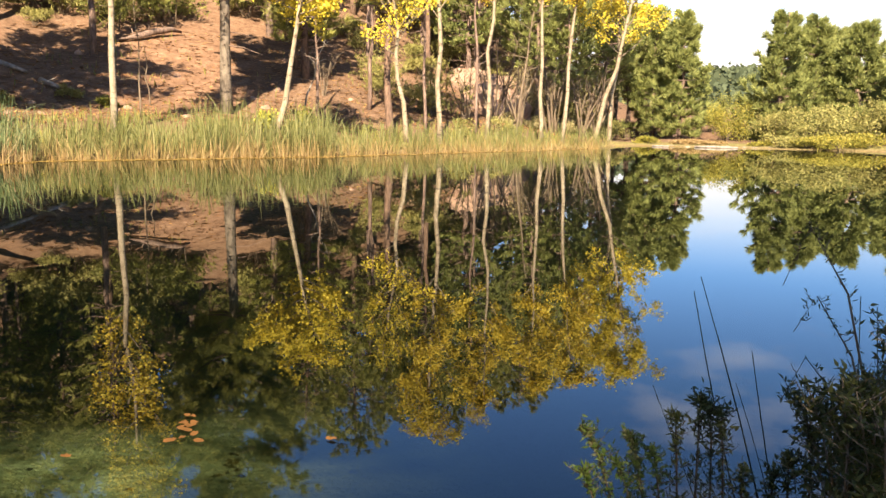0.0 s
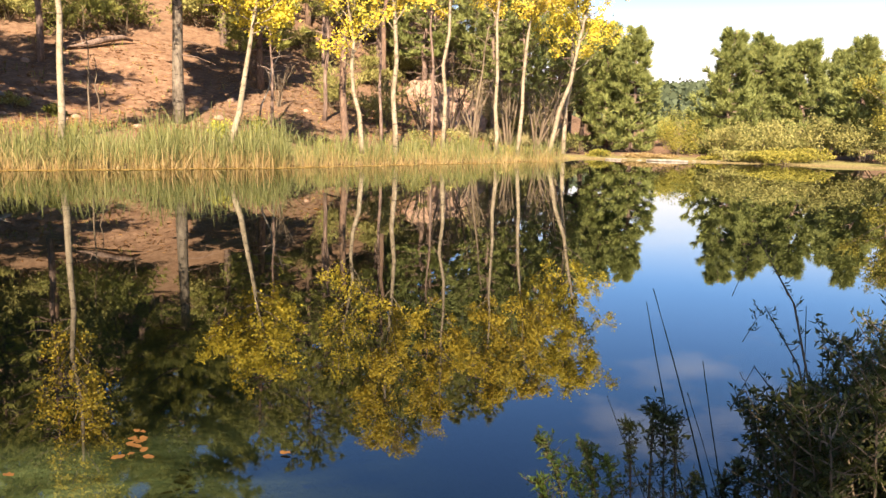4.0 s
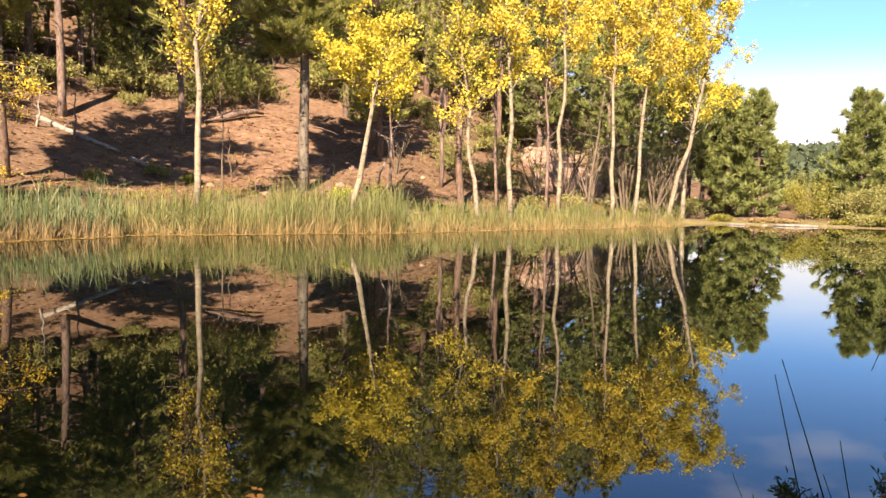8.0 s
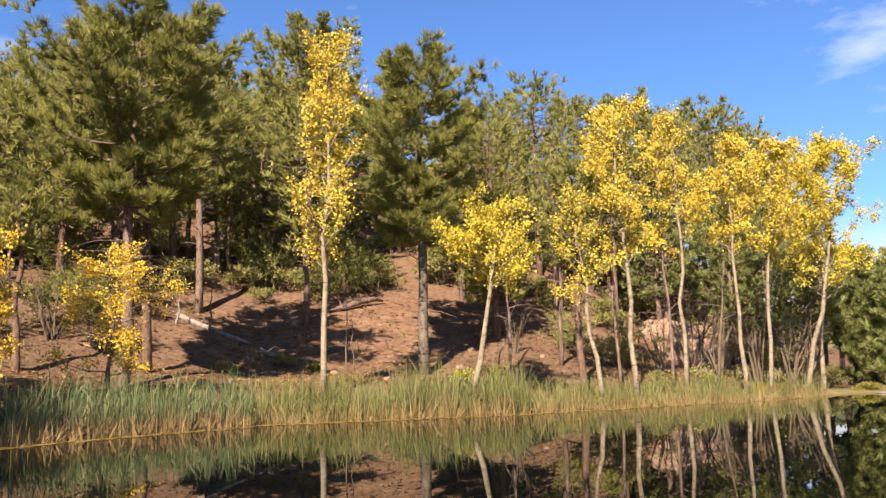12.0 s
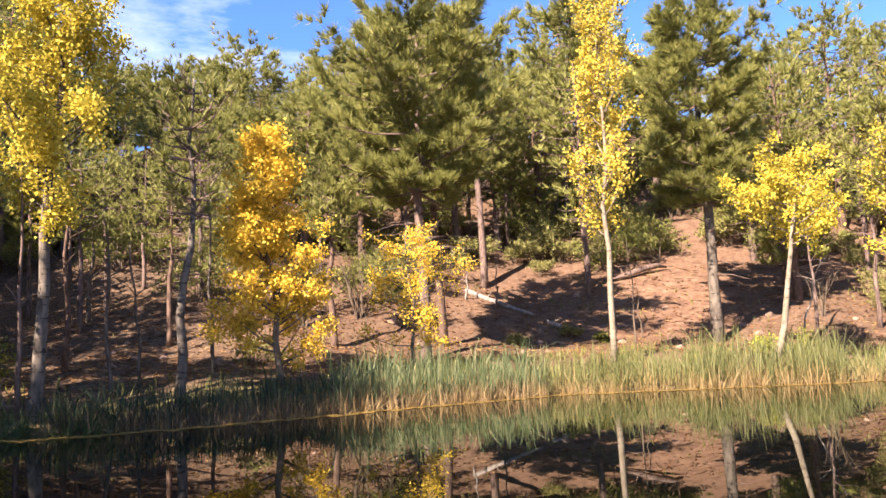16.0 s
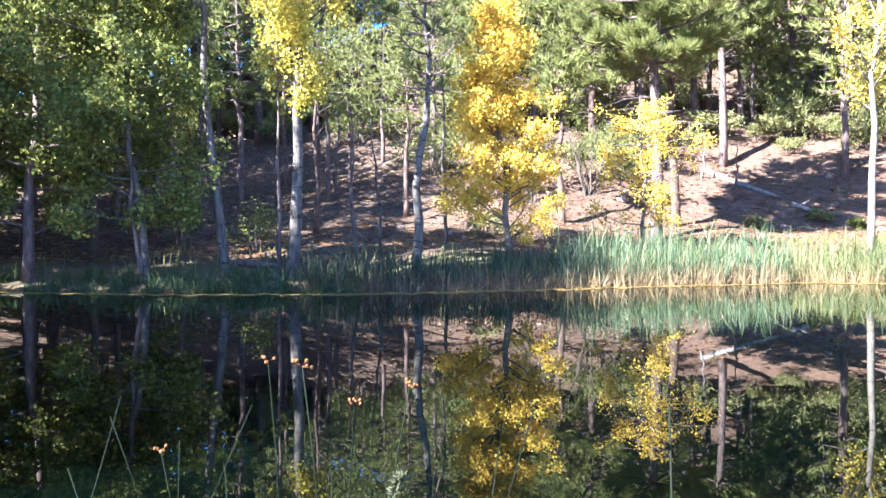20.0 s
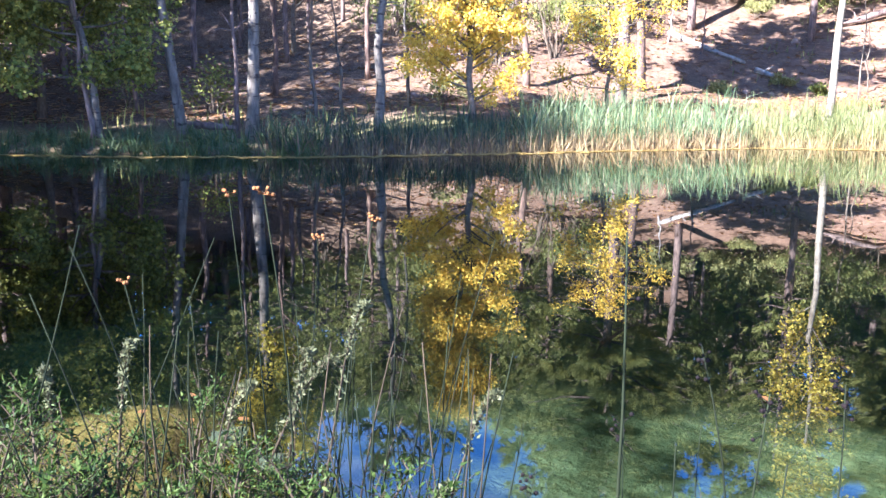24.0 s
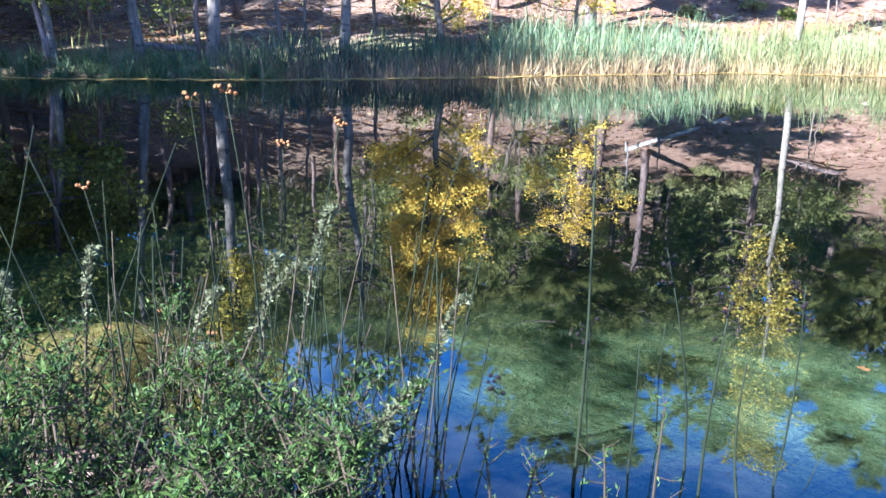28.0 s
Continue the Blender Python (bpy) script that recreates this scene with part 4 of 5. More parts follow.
SCRUBS = [bush(400, 2.2, 1.5, 480, 0.2, SCRUB, "olive-green scrub bush on the slope", needle=True, lumps=12),
          bush(401, 2.6, 1.9, 560, 0.22, NEEDLE_DARK, "dark green scrub bush under the pines", needle=True, lumps=14),
          bush(402, 1.6, 1.0, 420, 0.18, SCRUB, "low dry scrub bush on the slope", needle=True, lumps=10),
          bush(403, 1.9, 1.3, 1700, 0.10, SCRUB, "brownish heath bush on the slope", lumps=12)]
for ob in SCRUBS:
    tagged(ob, group="scrub on the slope")
scrub_rng = random.Random(21)
placed = 0
while placed < 215:
    az = scrub_rng.uniform(-11, 90)
    r = table(SHORE, az) + scrub_rng.uniform(8, 34)
    te = (ground_z(az, r) - EYE) / r
    if 13.5 < az < 22.3 and te < 0.085 or 23 < az < 34 and te < 0.092 or 34 <= az < 45 and te < 0.06 or 5 < az < 13.5 and te < 0.075 or az >= 45 and te < 0.05 + 0.1 * scrub_rng.random():
        continue
    kind = SCRUBS[scrub_rng.choice([0, 1, 1, 2, 3]) if az > 8 else scrub_rng.choice([0, 0, 2, 3])]
    ob = kind if placed < 4 and kind is SCRUBS[placed] else None
    if placed < 4:
        kind = ob = SCRUBS[placed]
    if ob is None:
        old = kind.matrix_basis.copy()
        kind.matrix_basis = Matrix()
        ob = copy_thing(kind, Matrix())
        kind.matrix_basis = old
    stand(ob, az, r, scrub_rng.uniform(0, 360), scrub_rng.uniform(0.7, 1.5))
    placed += 1

# low yellowish shrubs between the reeds and the slope
for k, (az, r, w, h, mt) in enumerate([(10.2, 27.6, 1.1, 0.9, GREEN_LEAF), (12.6, 26.6, 0.7, 0.9, YELLOW_GREEN), (-1.2, 31.0, 1.3, 1.0, SCRUB), (-4.2, 33.5, 1.5, 1.1, SCRUB),
                                       (22.8, 30.5, 0.7, 0.5, GREEN_LEAF), (25.2, 31.5, 0.9, 0.6, SCRUB), (29.0, 30.0, 0.8, 0.5, SCRUB), (47.8, 24.5, 1.6, 1.0, SCRUB), (63.5, 23.5, 1.9, 1.6, GREEN_LEAF), (68.5, 26.5, 2.2, 1.7, GREEN_LEAF)]):
    stand(bush(430 + k, w, h, 700, 0.09, mt, "low leafy shrub above the reeds"), az, r)


def tangle(seed, height, label):
    """A bare shrub: many grey-brown stems that fork."""
    rng = random.Random(seed)
    ob = new("bare_shrub")
    for i in range(9):
        w, r = rng.uniform(0, 6.28), height * rng.uniform(0.1, 0.4)
        e = Vector((math.cos(w) * r, math.sin(w) * r, height * rng.uniform(0.65, 1.0)))
        pts = [Vector((rng.uniform(-.2, .2), rng.uniform(-.2, .2), -0.15)), e * 0.4 + Vector((rng.uniform(-.15, .15), rng.uniform(-.15, .15), 0.1)), e * 0.75, e]
        bits = [tube(pts, [0.05, 0.035, 0.02, 0.006], 5)]
        for j in range(9):
            c = along(pts, rng.uniform(0.3, 1.0))
            t = c + Vector((rng.uniform(-1, 1), rng.uniform(-1, 1), rng.uniform(0.0, 1.1))) * height * 0.16
            bits.append(tube([c, c.lerp(t, 0.5) + Vector((0, 0, 0.04)), t], [0.014, 0.009, 0.003], 3))
        v, f = join(bits)
        child("branch", mesh_of("branch", v, f, TWIG), ob)
    return tagged(ob, label, "shrub", "bare shrubs")


bare = [tangle(470 + k, 3.4, "leafless grey-brown shrub behind the poplars") for k in range(3)]
for k, (az, r, s) in enumerate([(-1.4, 36.5, 0.9), (-5.2, 37, 1.0), (-7.6, 38.5, 1.1), (-9.8, 39, 1.1), (-3.6, 38, 1.2), (8.6, 33.8, 0.5), (-10.6, 40, 1.2), (40.0, 30.5, 0.8), (44.0, 29, 0.8), (38.2, 33, 0.9)]):
    ob = bare[k] if k < 3 else copy_thing(bare[k % 3], Matrix())
    stand(ob, az, r, 77 * k, s)

# a belt of denser trees behind the poplars where the bank bends away
for k, (az, r, te, w) in enumerate([(-1.5, 43, 0.22, 2.2), (-5.6, 45, 0.19, 2.0), (-6.5, 43, 0.21, 2.0), (-8.8, 43, 0.16, 1.9), (-11.2, 45, 0.15, 1.9), (-12.9, 47, 0.14, 2.0), (-3.0, 48, 0.26, 2.4), (-7.6, 50, 0.24, 2.4), (1.5, 45, 0.24, 2.4), (-13.6, 50, 0.13, 2.2), (-11.9, 53, 0.13, 2.4)]):
    stand(pine(500 + k, rise_to(te, az, r), 0.15, 0.36, w, 850, FAR_NEEDLE, PINE_BARK, "dense pine behind the poplars", dead=10, count=14, width=0.055), az, r)


def log(points, radii, label, name="fallen_log", category="log", material=DEADWOOD, stubs=5, seed=1):
    rng = random.Random(seed)
    pts = [Vector(p) for p in points]
    ob = new(name)
    v, f = tube(pts, radii, 9, rng, 0.1)
    child("stem", mesh_of("stem", v, f, material, True), ob)
    for i in range(stubs):
        c = along(pts, rng.uniform(0.1, 0.95))
        e = c + Vector((rng.uniform(-.4, .4), rng.uniform(-.4, .4), rng.uniform(0.15, 0.5)))
        sv, sf = tube([c, c.lerp(e, 0.6), e], [0.03, 0.022, 0.008], 5)
        child("stub", mesh_of("stub", sv, sf, material), ob)
    return tagged(ob, label, category)


log([spot(az, r) + Vector((0, 0, 0.07)) for az, r in ((32.2, 35.5), (31.4, 35.0), (30.6, 34.6), (29.8, 34.2), (29.0, 33.8), (28.2, 33.5), (27.4, 33.2))], [0.12, 0.12, 0.10, 0.11, 0.09, 0.085, 0.06], "pale weathered fallen trunk lying across the slope", stubs=3, seed=4)
log([spot(26.7, 32.6) + Vector((0, 0, 0.1)), spot(25.6, 32.2) + Vector((0, 0, 0.12))], [0.1, 0.075], "short pale piece of a fallen trunk on the slope", stubs=2, seed=5)
log([spot(21.9, 37.6) + Vector((0, 0, 0.1)), spot(20.8, 37.9) + Vector((0, 0, 0.22)), spot(19.6, 38.5) + Vector((0, 0, 0.3)), spot(18.6, 39.0) + Vector((0, 0, 0.32)), spot(18.0, 39.4) + Vector((0, 0, 0.15))], [0.08, 0.12, 0.14, 0.12, 0.05], "dark crooked branch lying along the top of the bare patch", "fallen_branch", "branch", PINE_BARK, 4, 6)
log([spot(66, 20.3) + Vector((0, 0, 0.12)), spot(63.6, 20.0) + Vector((0, 0, 0.12)), spot(62.2, 20.1) + Vector((0, 0, 0.1))], [0.09, 0.08, 0.05], "dark fallen pole on the shaded bank", "fallen_log", "log", PINE_BARK, 2, 7)

# slim bare stems and saplings on the slope
SAPLINGS = [(32.3, 34.2, 32.0, 0.125, 0.05, DEADWOOD), (30.2, 33.5, 30.0, 0.110, 0.055, PINE_BARK), (20.8, 27.5, 20.9, 0.13, 0.035, TWIG), (20.1, 31.0, 20.4, 0.08, 0.03, TWIG), (9.1, 31.0, 9.0, 0.145, 0.075, PINE_BARK),
            (5.4, 33.0, 4.9, 0.19, 0.10, PINE_BARK), (56.7, 21.5, 57.0, 0.16, 0.06, GREY_BARK), (54.8, 22, 55.6, 0.15, 0.055, GREY_BARK), (59.3, 25, 59.3, 0.2, 0.10, RED_BARK), (57.8, 31, 57.6, 0.17, 0.10, GREY_BARK),
            (10.4, 29.5, 8.2, 0.11, 0.04, DEADWOOD), (-5.0, 33.2, -6.1, 0.13, 0.07, TWIG), (-2.2, 32.4, -2.0, 0.2, 0.08, PINE_BARK), (1.4, 30.2, 1.8, 0.22, 0.07, PINE_BARK), (50.2, 22.5, 50.6, 0.2, 0.06, GREY_BARK), (71.0, 19.2, 71.6, 0.13, 0.07, PINE_BARK), (68.2, 24, 69, 0.17, 0.08, PINE_BARK), (62.0, 18.9, 62.3, 0.24, 0.06, PINE_BARK), (25.5, 45, 25.0, 0.21, 0.1, PINE_BARK), (28.6, 44, 28.3, 0.26, 0.12, PINE_BARK)]
for k, (az, r, taz, te, rad, mt) in enumerate(SAPLINGS):
    h = rise_to(te, az, r)
    rng = random.Random(600 + k)
    ob = new("bare_sapling")
    pts = bent((0, 0, -0.15), (across(az, taz, r), 0, h), 6, rng, 0.1)
    v, f = tube(pts, [rad * (1 - 0.75 * i / 6) for i in range(7)], 7, rng, 0.08)
    child("trunk", mesh_of("trunk", v, f, mt, True), ob)
    for i in range(7):
        c = along(pts, rng.uniform(0.35, 0.98))
        e = c + Vector((rng.uniform(-1, 1), rng.uniform(-1, 1), rng.uniform(-0.1, 0.7))) * min(1.0, h * 0.2)
        bv, bf = tube([c, c.lerp(e, 0.5) + Vector((0, 0, 0.05)), e], [rad * 0.3, rad * 0.2, 0.004], 4)
        child("branch", mesh_of("branch", bv, bf, mt), ob)
    stand(tagged(ob, "slim bare stem of a young tree on the bank", "sapling", "saplings"), az, r)

# ---- ground cover on the slope ----
litter_gen = np.random.default_rng(31)
N = 16000
lit = []
for az, s in zip(litter_gen.uniform(-10, 84, N), litter_gen.uniform(0.5, 1, N) ** 2 * 17):
    p = spot(az, table(SHORE, az) + s)
    lit.append((p.x, p.y, p.z + 0.03))
lit = np.array(lit)
d, c = frames_of(litter_gen, N)
d[:, 2] *= 0.15
c[:, 2] *= 0.15
sz = litter_gen.uniform(0.06, 0.18, (N, 1))
tagged(new("leaf_litter", quads_mesh("leaf_litter", np.stack([lit - d * sz, lit - c * sz * 0.4, lit + d * sz, lit + c * sz * 0.4], 1), LITTER)), "brown fallen leaves and bark lying on the slope", "leaf litter", "", "stuff")
turf_rng = random.Random(41)
rows = []
for _ in range(9000):
    az = turf_rng.uniform(-11, 84)
    s = turf_rng.uniform(1.2, 5.5) if turf_rng.random() < 0.6 else turf_rng.uniform(1.5, 16)
    if noise.noise((az * 0.35, s * 0.5, 9.0)) < (-0.1 if s < 5 else 0.12) or az > 43 and turf_rng.random() < 0.85:
        continue
    p = spot(az, table(SHORE, az) + s)
    rows.append((tuple(p), turf_rng.uniform(0.15, 0.5) * (1.5 if s < 3.5 else 0.8), turf_rng.uniform(0.02, 0.04)))
tagged(blades("grass", rows, BANK_GRASS, 42, 2, 0.6), "dry yellow-green grass tufts on the bank", "grass", "", "stuff")
rows = []
for _ in range(210):
    az, s = turf_rng.uniform(57, 88), turf_rng.uniform(-0.5, 1.0)
    if noise.noise((az * 0.9, s * 1.2, 6.0)) < turf_rng.uniform(-0.5, 0.2):
        continue
    r, tall = table(SHORE, az) + s, turf_rng.uniform(0.25, 0.6)
    for _ in range(20):
        p = spot(az + turf_rng.gauss(0, 0.25), r + turf_rng.gauss(0, 0.07))
        p.z = max(p.z, -0.1)
        rows.append((tuple(p), tall * turf_rng.uniform(0.6, 1.1), turf_rng.uniform(0.018, 0.034)))
tagged(blades("shore_sedge", rows, SEDGE, 43, 4, 1.7), "low green sedge along the shaded waterline", "grass", "", "stuff")

# a line of scum and floating leaves along the far waterline
scum_gen = np.random.default_rng(51)
N = 11000
az = scum_gen.uniform(-11, 82, N)
pos = np.array([spot(a, table(SHORE, a) - 0.75 + 0.35 * noise.noise((a * 0.8, 0, 0)) + q, 0.006) for a, q in zip(az, scum_gen.normal(0, 0.085, N) * (1 + 1.2 * np.sin(az * 2.1) ** 2))])
d = np.stack([np.cos(az), np.sin(az), 0 * az], 1)
c = np.stack([-np.sin(az), np.cos(az), 0 * az], 1)
sz = scum_gen.uniform(0.02, 0.055, (N, 1))
pos[:, 2] += scum_gen.uniform(0, 0.006, N)
tagged(new("floating_scum", quads_mesh("floating_scum", np.stack([pos - d * sz, pos - c * sz * 0.7, pos + d * sz, pos + c * sz * 0.7], 1), SCUM)), "yellow line of floating leaves and chaff by the reeds", "floating leaves", "", "stuff")

# ---- far end of the pond ----
FAR_BUSHES = [(-24.7, 40.0, 3.3, 2.5, 2600, 0.14, SCRUB, "round green bush with pale leaf edges at the far bank"),
              (-19.3, 41.0, 2.0, 2.5, 1900, 0.12, FAR_YELLOW, "yellow-green bush at the far bank"),
              (-23.0, 38.3, 1.9, 1.4, 1260, 0.12, SCRUB, "low olive bush at the water's edge"), (-24.6, 37.6, 2.0, 1.3, 1260, 0.12, FAR_YELLOW, "low yellow bush at the water's edge"),
              (-26.4, 37.5, 2.2, 1.6, 1400, 0.12, FAR_YELLOW, "low yellow bush at the water's edge"), (-27.9, 38.6, 1.9, 1.4, 1120, 0.12, FAR_YELLOW, "low yellow bush at the water's edge"),
              (-21.6, 38.4, 1.2, 0.7, 600, 0.11, FAR_YELLOW, "low yellow bush at the water's edge"), (-16.8, 38.6, 1.6, 0.7, 700, 0.11, REED_DRY, "straw-coloured low bush at the water's edge"), (-18.4, 38.4, 1.4, 0.6, 600, 0.11, REED_DRY, "straw-coloured low bush at the water's edge"),
              (-14.0, 38.6, 1.4, 0.8, 700, 0.11, FAR_YELLOW, "small yellowing bush on the bank"), (-10.4, 39.5, 2.0, 1.8, 1500, 0.12, DRY_SCRUB, "dry tan scrub behind the poplars"), (-8.6, 38.2, 1.8, 1.7, 1400, 0.12, DRY_SCRUB, "dry tan scrub behind the poplars"), (-6.6, 37.8, 1.8, 1.4, 1400, 0.12, DRY_SCRUB, "dry tan scrub behind the poplars"), (-4.6, 36.4, 1.5, 1.3, 1200, 0.12, DRY_SCRUB, "dry tan scrub behind the poplars"), (-9.4, 43, 2.6, 3.2, 2200, 0.13, SCRUB, "green bush behind the poplars"), (-7.2, 44, 2.6, 3.4, 2200, 0.13, DRY_SCRUB, "tall dry tan scrub behind the poplars"), (-5.0, 42, 2.4, 3.0, 2200, 0.13, DRY_SCRUB, "tall dry tan scrub behind the poplars"),
              (-11.7, 41.0, 1.8, 1.4, 1200, 0.12, SCRUB, "dark green bush under the pines"), (-22.6, 43, 2.2, 1.9, 1500, 0.12, SCRUB, "dark green bush under the pines"), (-28.6, 41, 2.6, 2.6, 1800, 0.13, SCRUB, "dark green bush under the pines"),
              (-20.6, 46, 2.6, 2.4, 1500, 0.14, NEEDLE_DARK, "scrub in the gap between the pines"), (-18.6, 52, 3.0, 2.6, 1500, 0.15, NEEDLE_DARK, "green bush in the gap between the pines"), (-21, 58, 3.4, 2.6, 1500, 0.16, NEEDLE_DARK, "scrub in the gap between the pines"), (-31, 39.5, 2.6, 2.0, 1600, 0.13, SCRUB, "dark green bush overhanging the water"), (-34, 38, 3, 2.4, 1600, 0.13, SCRUB, "dark green bush overhanging the water")]
for k, (az, r, w, h, n, ls, mt, label) in enumerate(FAR_BUSHES):
    h *= 0.5 if r < 39 else 1.0
    stand(bush(700 + k, w, h, int(n * 1.8), ls * 0.7, mt, label, lumps=13), az, r + (1.6 if r < 42 else 0.0))
stand(poplar(35, 5.2, (0.3, 0), 0.09, (0.2, 0.97), 2400, 0.10, FAR_YELLOW, TWIG, 1.5, 20, "yellow-leaved tree at the far end of the pond", "yellow_tree", angle=0.6, clump=0.4), -32.4, 40)
for k in range(16):
    az = -15.6 - 0.48 * k + 0.2 * math.sin(k * 2.3)
    b = boulder(740 + k, 0.14 + 0.16 * abs(math.sin(k * 1.7)), PALE_ROCK, "pale stone at the far waterline", "stone", "stones at the far waterline", 0.5)
    stand(b, az, table(SHORE, az) + 0.1 + 0.5 * abs(math.sin(k)), 50 * k, sink=0.05)
log([spot(-17.4, 38.4, 0.03), spot(-18.9, 38.2, 0.05), spot(-20.2, 38.3, 0.03)], [0.05, 0.06, 0.04], "pale driftwood pole lying at the far waterline", "driftwood", "driftwood", DEADWOOD, 0, 8)
log([spot(-14.6, 38.3, 0.03), spot(-15.7, 38.2, 0.04)], [0.05, 0.035], "short pale driftwood pole at the far waterline", "driftwood", "driftwood", DEADWOOD, 0, 9)
far_gen = np.random.default_rng(61)
fv = []
for az, r in zip(far_gen.uniform(-60, 4, 1500), 230 + 620 * far_gen.random(1500) ** 0.7):
    p = np.array(spot(az, r))
    n = 14
    v = far_gen.normal(size=(n, 3)) * np.array([2.2, 2.2, 2.2]) + p + np.array([0, 0, 3.5])
    fv.append(v)
fv = np.concatenate(fv)
tagged(new("far_wood", quads_mesh("far_wood", leaves_at(far_gen, fv, 3.2, 0.9), FAR_LEAF)), "distant wooded hillside", "wood", "", "stuff")

# ---- near bank: rushes, weeds, floating leaves ----


def beside(az, r, z=None, x=0.0):
    """A spot at a bearing and distance from a point x metres to the side of the first eye."""
    a = radians(az)
    px, py = x - math.sin(a) * r, math.cos(a) * r
    b, d = math.degrees(math.atan2(-px, py)), math.hypot(px, py)
    return spot(b, d, z)


LATER = -0.65     # where the camera stands, to the side, in the second half
TURN = -1.05


def rush(seed, az, r, taz, te, eye, head, label, thick=0.006, mat=STALK, foot_z=None, bow=0.03, x=0.0):
    """A tall rush stem; head: None, 'dark' for a spray of round dark seeds, 'dry' for a small orange tuft."""
    rng = random.Random(seed)
    a = beside(az, r, None, x)
    a.z = (max(a.z, -0.12) if foot_z is None else foot_z) - 0.02
    b = beside(taz, r * 0.98, eye + te * r, x)
    ob = new("rush")
    ob.location = a
    side = Vector((rng.uniform(-1, 1), rng.uniform(-1, 1), 0)) * bow
    pts = [(a.lerp(b, t) + side * math.sin(math.pi * t) - a) for t in (0, 0.2, 0.4, 0.6, 0.8, 1.0)]
    v, f = tube(pts, [thick * (1 - 0.6 * t) for t in (0, 0.2, 0.4, 0.6, 0.8, 1.0)], 6)
    child("stem", mesh_of("stem", v, f, mat, True), ob)
    if head:
        n = 9 if head == "dark" else 7
        wide, ends, bits = (0.032 if head == "dark" else 0.016), [], []
        for i in range(n):
            c = along(pts, rng.uniform(0.84, 0.99)) if head == "dark" else pts[-1]
            e = c + Vector((rng.uniform(-1, 1), rng.uniform(-1, 1), rng.uniform(-0.2, 0.8))) * wide
            bits.append(tube([c, e], [0.0012, 0.0008], 3))
            ends.append(e)
        kind = SEED if head == "dark" else SEED_ORANGE
        v, f = join(bits)
        spray = child("seed_head", mesh_of("seed_head", v, f, kind, True), ob, "dark round seeds" if head == "dark" else "dry orange seed tuft", "stuff")
        for e in ends:
            s = rng.uniform(0.0035, 0.0058) if head == "dark" else 0.0042
            v, f = tube([e - Vector((0, 0, s)), e - Vector((0, 0, s * 0.5)), e + Vector((0, 0, s * 0.4)), e + Vector((0, 0, s))], [s * 0.3, s, s, s * 0.3], 6)
            child("seed", mesh_of("seed", v, f, kind, True), spray)
    return tagged(ob, label, "rush", "rushes on the near bank")


DARK, PLAIN, DRY = "green rush with a spray of dark seeds", "plain green rush stem at the water's edge", "green rush with a dry orange tuft"
RUSHES = [
    # bearing, distance, tip bearing, tip slope, eye, head, thickness
    (34.8, 1.70, 34.5, -0.124, 1.05, "dark", 0.0085), (25.0, 1.75, 24.2, -0.311, 1.05, "dark", 0.007), (26.2, 1.85, 29.0, -0.257, 1.05, "dark", 0.006), (21.3, 1.75, 22.7, -0.397, 1.05, None, 0.007),
    (20.4, 1.85, 19.6, -0.288, 1.05, "dark", 0.0055), (30.6, 1.8, 30.3, -0.390, 1.05, None, 0.0055), (27.9, 1.9, 28.6, -0.363, 1.05, None, 0.004), (33.4, 1.9, 34.1, -0.365, 1.05, "dark", 0.004),
    (59.4, 1.6, 60.6, -0.078, 1.05, "dry", 0.0055), (56.5, 1.9, 52.9, -0.116, 1.05, "dry", 0.006), (66.5, 1.9, 70.2, -0.199, 1.08, "dry", 0.005), (62.5, 1.9, 63.0, -0.098, 1.08, "dry", 0.0045),
    (60.0, 2.0, 56.9, -0.155, 1.08, "dry", 0.004), (50.5, 1.8, 43.9, -0.156, 1.08, None, 0.0045), (74.0, 1.9, 64.1, -0.150, 1.08, None, 0.004), (80.0, 1.8, 72.7, -0.126, 1.08, None, 0.005), (68.5, 1.8, 73.4, -0.150, 1.08, None, 0.0045),
    (70.5, 1.7, 76.0, -0.20, 1.08, None, 0.0045), (52.5, 1.7, 46.4, -0.20, 1.08, None, 0.004), (54.0, 1.75, 51.2, -0.23, 1.06, None, 0.004), (43.4, 1.6, 40.5, -0.44, 1.05, "dark", 0.004), (22.2, 1.7, 17.1, -0.503, 1.05, None, 0.004),
    (55.5, 1.8, 54.3, -0.26, 1.06, None, 0.0045), (57.3, 1.7, 58.6, -0.22, 1.06, None, 0.004), (53.2, 1.9, 50.4, -0.27, 1.06, None, 0.004), (64.0, 1.8, 66.0, -0.21, 1.06, None, 0.004), (71.5, 2.0, 69.0, -0.18, 1.06, None, 0.004),
    (-25.4, 2.2, -18.4, -0.184, 1.2, None, 0.0055), (-24.2, 2.2, -18.0, -0.202, 1.2, None, 0.005), (-26.5, 2.2, -22.1, -0.269, 1.2, None, 0.005), (-25.9, 2.15, -21.2, -0.31, 1.2, None, 0.004), (-27.2, 2.0, -25.5, -0.295, 1.2, None, 0.004),
    (-28.2, 2.0, -27.0, -0.30, 1.2, None, 0.004), (-22.6, 2.1, -15.6, -0.325, 1.2, None, 0.0035), (-29.0, 2.0, -28.4, -0.19, 1.2, None, 0.004), (-31.0, 2.0, -29.4, -0.2, 1.2, None, 0.004),
]
for k, (az, r, taz, te, eye, head, thick) in enumerate(RUSHES):
    later = eye < 1.15
    turn = TURN if later else 0.0
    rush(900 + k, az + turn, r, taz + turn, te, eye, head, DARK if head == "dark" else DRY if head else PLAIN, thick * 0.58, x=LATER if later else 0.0)

